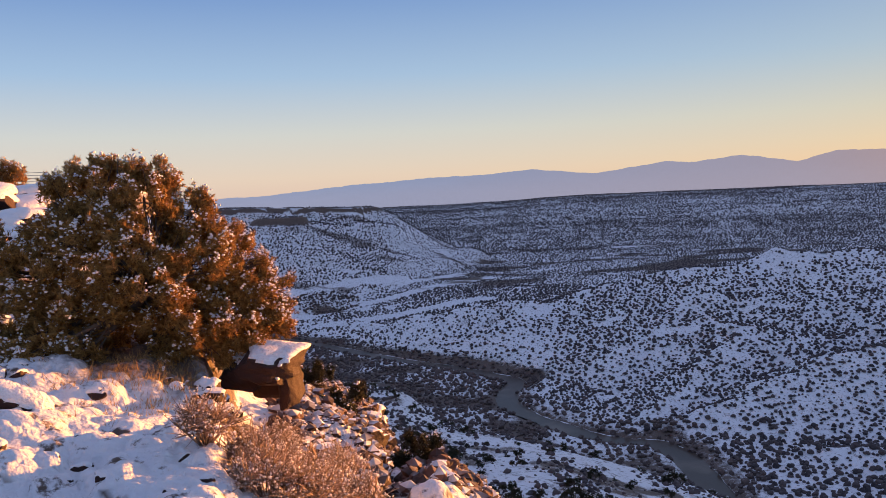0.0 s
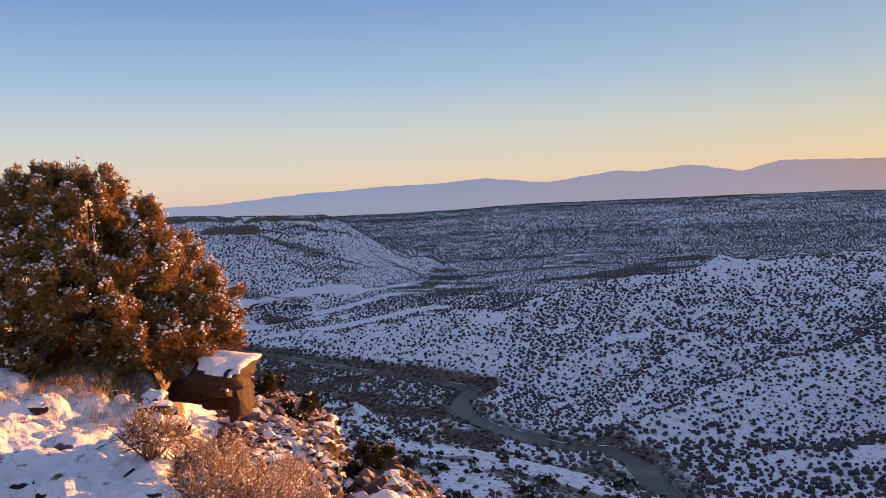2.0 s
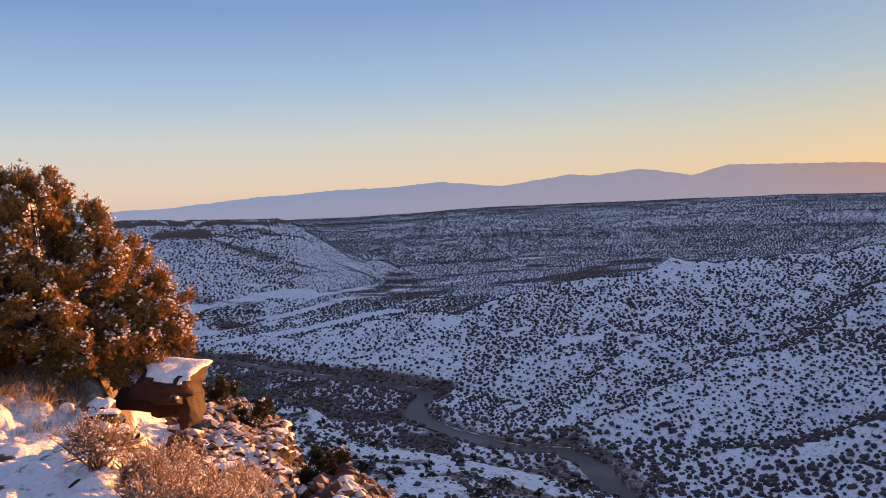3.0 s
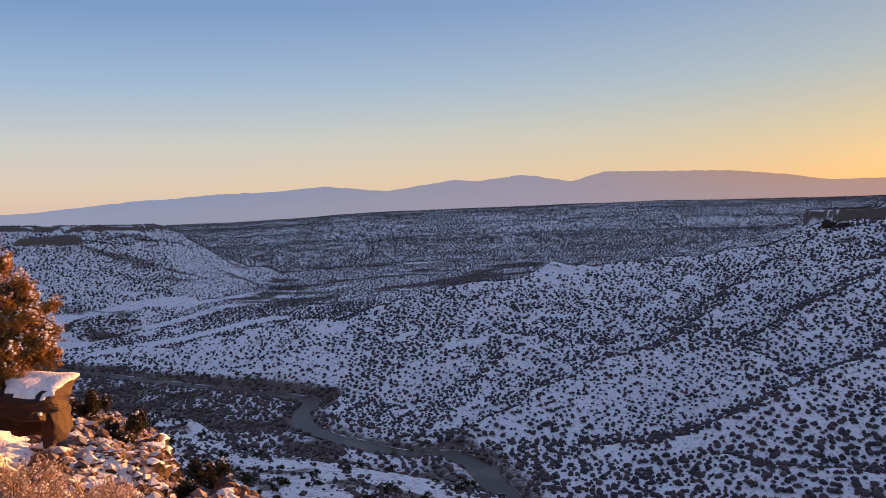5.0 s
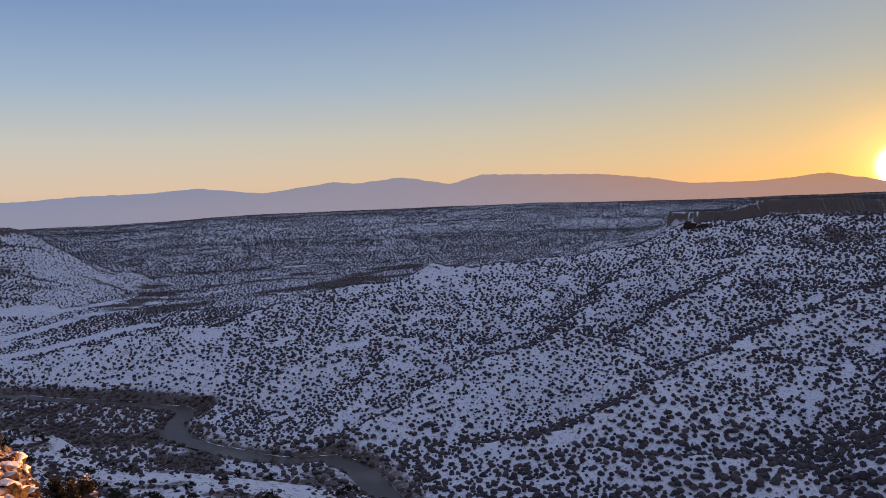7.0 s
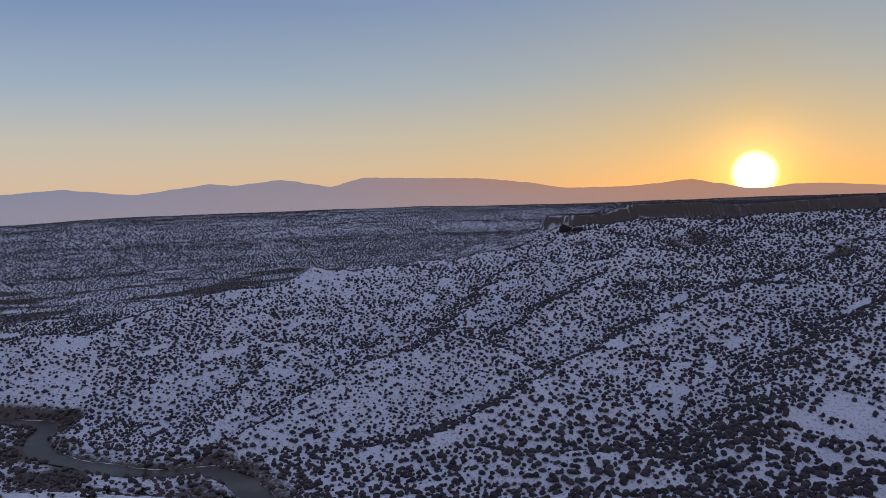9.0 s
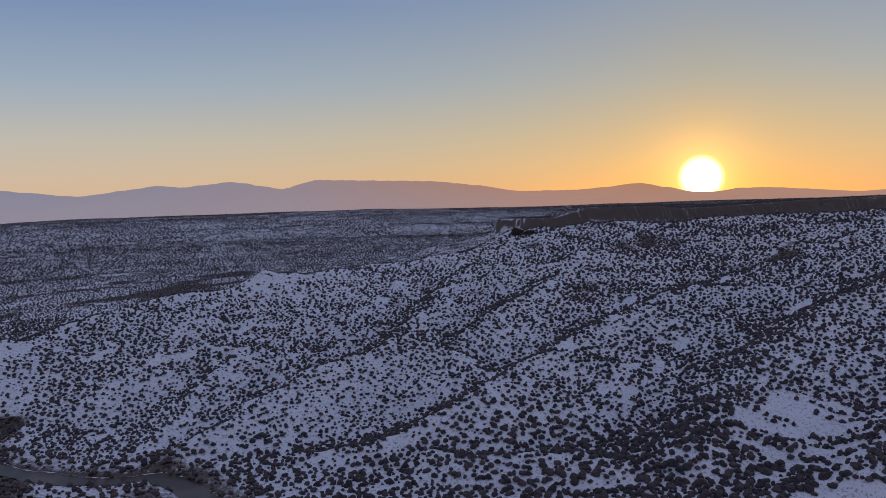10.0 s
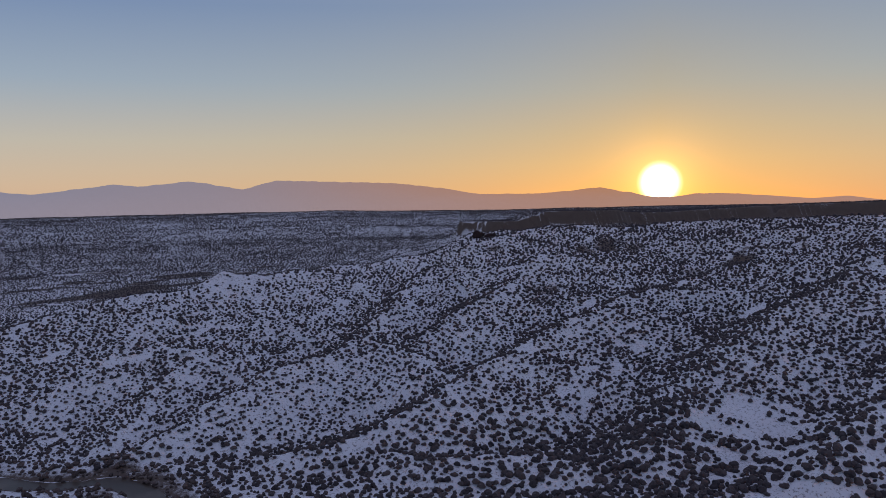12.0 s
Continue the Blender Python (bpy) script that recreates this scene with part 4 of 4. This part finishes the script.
BLOCKS = [rock_kind(40 + i, 0.5, 0.42, 0.3, 0.035, 12, 0.58) for i in range(5)]
rnd = random.Random(32)
for _ in range(110):
    az = rnd.uniform(-12.5, 3.0)
    r = rnd.uniform(9, 20) if az < -4 else rnd.uniform(8.5, 12.5)
    s = (0.06 + 0.42 * rnd.random() ** 2.2) * (0.36 + 0.44 * (r > 13))
    put_rock(rnd.choice(BLOCKS), at(az, r, 0.04 * s), "snow-capped brown rock on the steep rim slope", "rocks on the rim slope", "rock", (rnd.uniform(-20, 20), rnd.uniform(-20, 20), rnd.uniform(0, 360)), s)
for az, e, s in ((-5.6, 14.6, 0.9), (-5.3, 15.3, 0.8), (-5.0, 16.0, 0.75), (-6.2, 14.4, 0.8), (-5.5, 16.3, 0.7), (-6.4, 15.4, 0.6)):
    p = polar(az, 19.5)
    put_rock(rnd.choice(BLOCKS), (p.x, p.y, EYE - 19.5 * math.tan(radians(e)) - 0.1), "sunlit orange rock at the tip of the rim", "rocks on the rim slope", "rock", (rnd.uniform(-10, 10), rnd.uniform(-10, 10), rnd.uniform(0, 360)), s)

CHUNKS = [block_kind(80 + i, 0.42, 0.36, 0.24, 0.03, 0.6) for i in range(4)]
for _ in range(45):
    az, r = rnd.gauss(-4.8, 0.8), rnd.uniform(8, 20)
    put_rock(rnd.choice(CHUNKS), at(az, r, 0.02), "broken orange-brown block on the rim's face", "rocks on the rim slope", "rock", (rnd.uniform(-14, 14), rnd.uniform(-14, 14), rnd.uniform(0, 360)), (0.10 + 0.34 * rnd.random() ** 1.8) * (0.5 + r / 30))

for _ in range(26):
    az, r = rnd.uniform(-17.5, -10.8), rnd.uniform(6.7, 7.5)
    put_rock(rnd.choice(CHUNKS), at(az, r, 0.03), "dark red-brown rock at the foot of the ledge", "rocks below the ledge", "rock", (rnd.uniform(-14, 14), rnd.uniform(-14, 14), rnd.uniform(0, 360)), rnd.uniform(0.10, 0.26))


def build_rubble():
    """Countless small stones on the rim slope."""
    rng = np.random.default_rng(14)
    a, q = np.radians(rng.uniform(-13, 3.2, 8500)), rng.uniform(7.5, 21, 8500)
    X, Y = q * np.sin(a), q * np.cos(a)
    Z, B = height(X, Y)
    size = 0.02 + 0.10 * rng.random(len(X)) ** 2.5
    T, F = blob_templates(1, 10, rng, 0.35)
    V, F = scatter(T, F, np.stack([X, Y, Z + size * 0.15], 1), size, 0.6 + 0.5 * rng.random(len(X)), rng)
    me = mesh_of("rubble", V, F, False)
    me.materials.append(M_RUBBLE)
    tagged(new("rubble", me), "small snow-dusted stones on the rim slope", "rubble", kind="stuff")


build_rubble()

STONES = [rock_kind(60 + i, 0.13, 0.10, 0.07, 0.012, 11) for i in range(5)]
rnd = random.Random(33)
for _ in range(95):
    az, r = rnd.uniform(-31, -11), rnd.uniform(4.2, 9.0)
    put_rock(rnd.choice(STONES), at(az, r, -0.025), "small dark stone half buried in snow", "stones in the snow", "stone", (rnd.uniform(-15, 15), rnd.uniform(-15, 15), rnd.uniform(0, 360)), 0.2 + 0.7 * rnd.random() ** 1.8)
put_rock(rock_kind(70, 0.34, 0.2, 0.12, 0.07, 9), at(-29.6, 6.1, 0.0), "brown ledge stone with a smooth snow top", name="rock", turn=(0, 4, 12))


# frosted bushes
def build_bush(name, base, radius, tall, stems, label, seed, frost=1.0):
    rng = random.Random(seed)
    nrng = np.random.default_rng(seed)
    bush = new(name)
    bush.location = base
    twigs, tips = [], []
    for _ in range(stems):
        a, lean = rng.uniform(0, 2 * math.pi), rng.random() ** 0.6
        root = Vector((math.cos(a), math.sin(a), 0)) * rng.uniform(0, 0.25) * radius
        end = Vector((math.cos(a) * radius * lean, math.sin(a) * radius * lean, tall * (1 - 0.55 * lean * lean) * rng.uniform(0.7, 1.05)))
        mid = root.lerp(end, 0.55) + Vector((rng.uniform(-0.06, 0.06), rng.uniform(-0.06, 0.06), 0.05))
        twigs.append(tube([root, mid, end], [0.006, 0.004, 0.002], 3))
        for _ in range(11):
            s = mid.lerp(end, rng.uniform(-0.5, 0.95))
            d = (end - mid).normalized() + Vector((rng.gauss(0, 0.6), rng.gauss(0, 0.6), rng.gauss(0.15, 0.45)))
            tip = s + d.normalized() * rng.uniform(0.06, 0.17)
            twigs.append(tube([s, s.lerp(tip, 0.5) + Vector((rng.uniform(-0.012, 0.012), rng.uniform(-0.012, 0.012), 0)), tip], [0.0035, 0.0028, 0.0015], 3))
            tips += [tip, s.lerp(tip, rng.uniform(0.3, 0.8))]
    V, F = joined(twigs)
    twig_mass = part("branching", mesh_of("branching", V, F, True), M_TWIG, bush, "thin tan twigs")
    tips = np.array([t[:] for t in tips if rng.random() < 0.75 * frost])
    v, F = octa()
    T = [v * (0.7 + 0.6 * nrng.random((6, 1))) for _ in range(8)]
    V, F = scatter(T, F, tips, 0.003 + 0.008 * nrng.random(len(tips)) ** 2, np.full(len(tips), 0.9), nrng)
    tagged(part("frost", mesh_of("frost", V, F, True), M_FROST, twig_mass, "pale frost and seed heads on the twigs"), kind="stuff")
    return tagged(bush, label, "bush", "frosted bushes")


FROSTED = "leafless tan bush covered in frost and snow"
for i, (az, r, rad, tall, stems) in enumerate(((-11.9, 5.3, 0.36, 0.34, 56), (-14.4, 5.0, 0.26, 0.26, 34), (-9.4, 5.1, 0.34, 0.32, 48), (-17.4, 5.0, 0.20, 0.28, 34), (-10.5, 4.6, 0.30, 0.27, 36), (-13.4, 4.6, 0.24, 0.28, 34), (-7.2, 4.8, 0.26, 0.32, 34), (-13.0, 6.5, 0.26, 0.24, 36), (-8.6, 6.4, 0.28, 0.30, 44))):
    build_bush("bush", at(az, r, -0.02), rad, tall, stems, FROSTED, 200 + i)


def build_grass():
    rng = random.Random(7)
    V, F = [], []
    spots = [polar(rng.gauss(-20, 3.0), rng.gauss(7.2, 0.5)) for _ in range(420)]
    floor, _ = height(np.array([p.x for p in spots]), np.array([p.y for p in spots]))
    for p, z in zip(spots, floor):
        for _ in range(7):
            d = Vector((rng.gauss(0, 0.5), rng.gauss(0, 0.5), 1)).normalized() * rng.uniform(0.04, 0.14)
            w = Vector((rng.uniform(-1, 1), rng.uniform(-1, 1), 0)).normalized() * 0.003
            n = len(V)
            q = Vector((p.x + rng.uniform(-0.04, 0.04), p.y + rng.uniform(-0.04, 0.04), z - 0.01))
            V += [(q - w)[:], (q + w)[:], (q + d + Vector((0, 0, -0.01)))[:]]
            F.append((n, n + 1, n + 2))
    me = mesh_of("grass", V, F)
    me.materials.append(M_GRASS)
    tagged(new("grass", me), "dry straw-coloured grass under the tree", "grass", kind="stuff")


build_grass()


# junipers on the canyon wall below
def build_wall_junipers():
    rnd = random.Random(51)
    kinds = []
    for i in range(5):
        lobes = [(rnd.uniform(-0.9, 0.9), rnd.uniform(-0.9, 0.9), rnd.uniform(0.9, 1.6), rnd.uniform(0.7, 1.2), rnd.uniform(0.6, 0.9)) for _ in range(5)]
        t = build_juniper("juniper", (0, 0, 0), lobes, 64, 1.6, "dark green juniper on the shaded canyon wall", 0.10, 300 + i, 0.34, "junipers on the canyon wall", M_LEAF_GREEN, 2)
        t.matrix_basis = pose(*at(2 + 3 * i, 150 + 6 * i))
        kinds.append(t)
    for _ in range(150):
        az = rnd.uniform(-9, 24)
        r = rnd.uniform(0.45, 1.0) * float(np.interp(az, [-7, -3, 1, 8, 20], [385, 335, 286, 258, 246]))
        t = copy_thing(rnd.choice(kinds), pose(*at(az, r), 0, 0, rnd.uniform(0, 360)))
        s = rnd.uniform(0.4, 1.4)
        t.scale = (s, s, s * rnd.uniform(0.8, 1.1))


build_wall_junipers()
SMALL = [(0, 0, 0.22, 0.26, 0.24), (0.18, 0.05, 0.16, 0.2, 0.18), (-0.2, 0.0, 0.15, 0.2, 0.18)]
for i, (az, r) in enumerate(((-7.4, 13.0), (-2.4, 11.0), (-9.6, 15.5))):
    x, y, z = at(az, r)
    build_juniper("juniper_shrub", (x, y, z), [(x + a, y + b, z + c, w, h) for a, b, c, w, h in SMALL], 150, 0.3, "small green juniper shrub between snowy rocks", 0.1, 400 + i, 0.06, "", M_LEAF_GREEN)


# the overlook's railing
def build_railing():
    fence = new("railing")
    o = polar(-26.0, 85.0)
    z = EYE + 85 * math.tan(radians(2.86)) - 1.07
    fence.location = (o.x, o.y, z)
    along_way = Vector((-math.cos(radians(26)), -math.sin(radians(26)), 0))
    for i in range(4):
        p = along_way * (2.2 * i)
        V, F = tube([p + Vector((0, 0, -0.9)), p + Vector((0, 0, 1.07))], [0.035, 0.035], 8)
        part("post", mesh_of("post", V, F, True), M_STEEL, fence)
    for h in (0.25, 0.52, 0.79, 1.05):
        V, F = tube([Vector((0, 0, h)), along_way * 6.6 + Vector((0, 0, h))], [0.022, 0.022], 8)
        part("rail", mesh_of("rail", V, F, True), M_STEEL, fence)
    tagged(fence, "grey steel pipe railing of the cliff overlook", "railing")


build_railing()
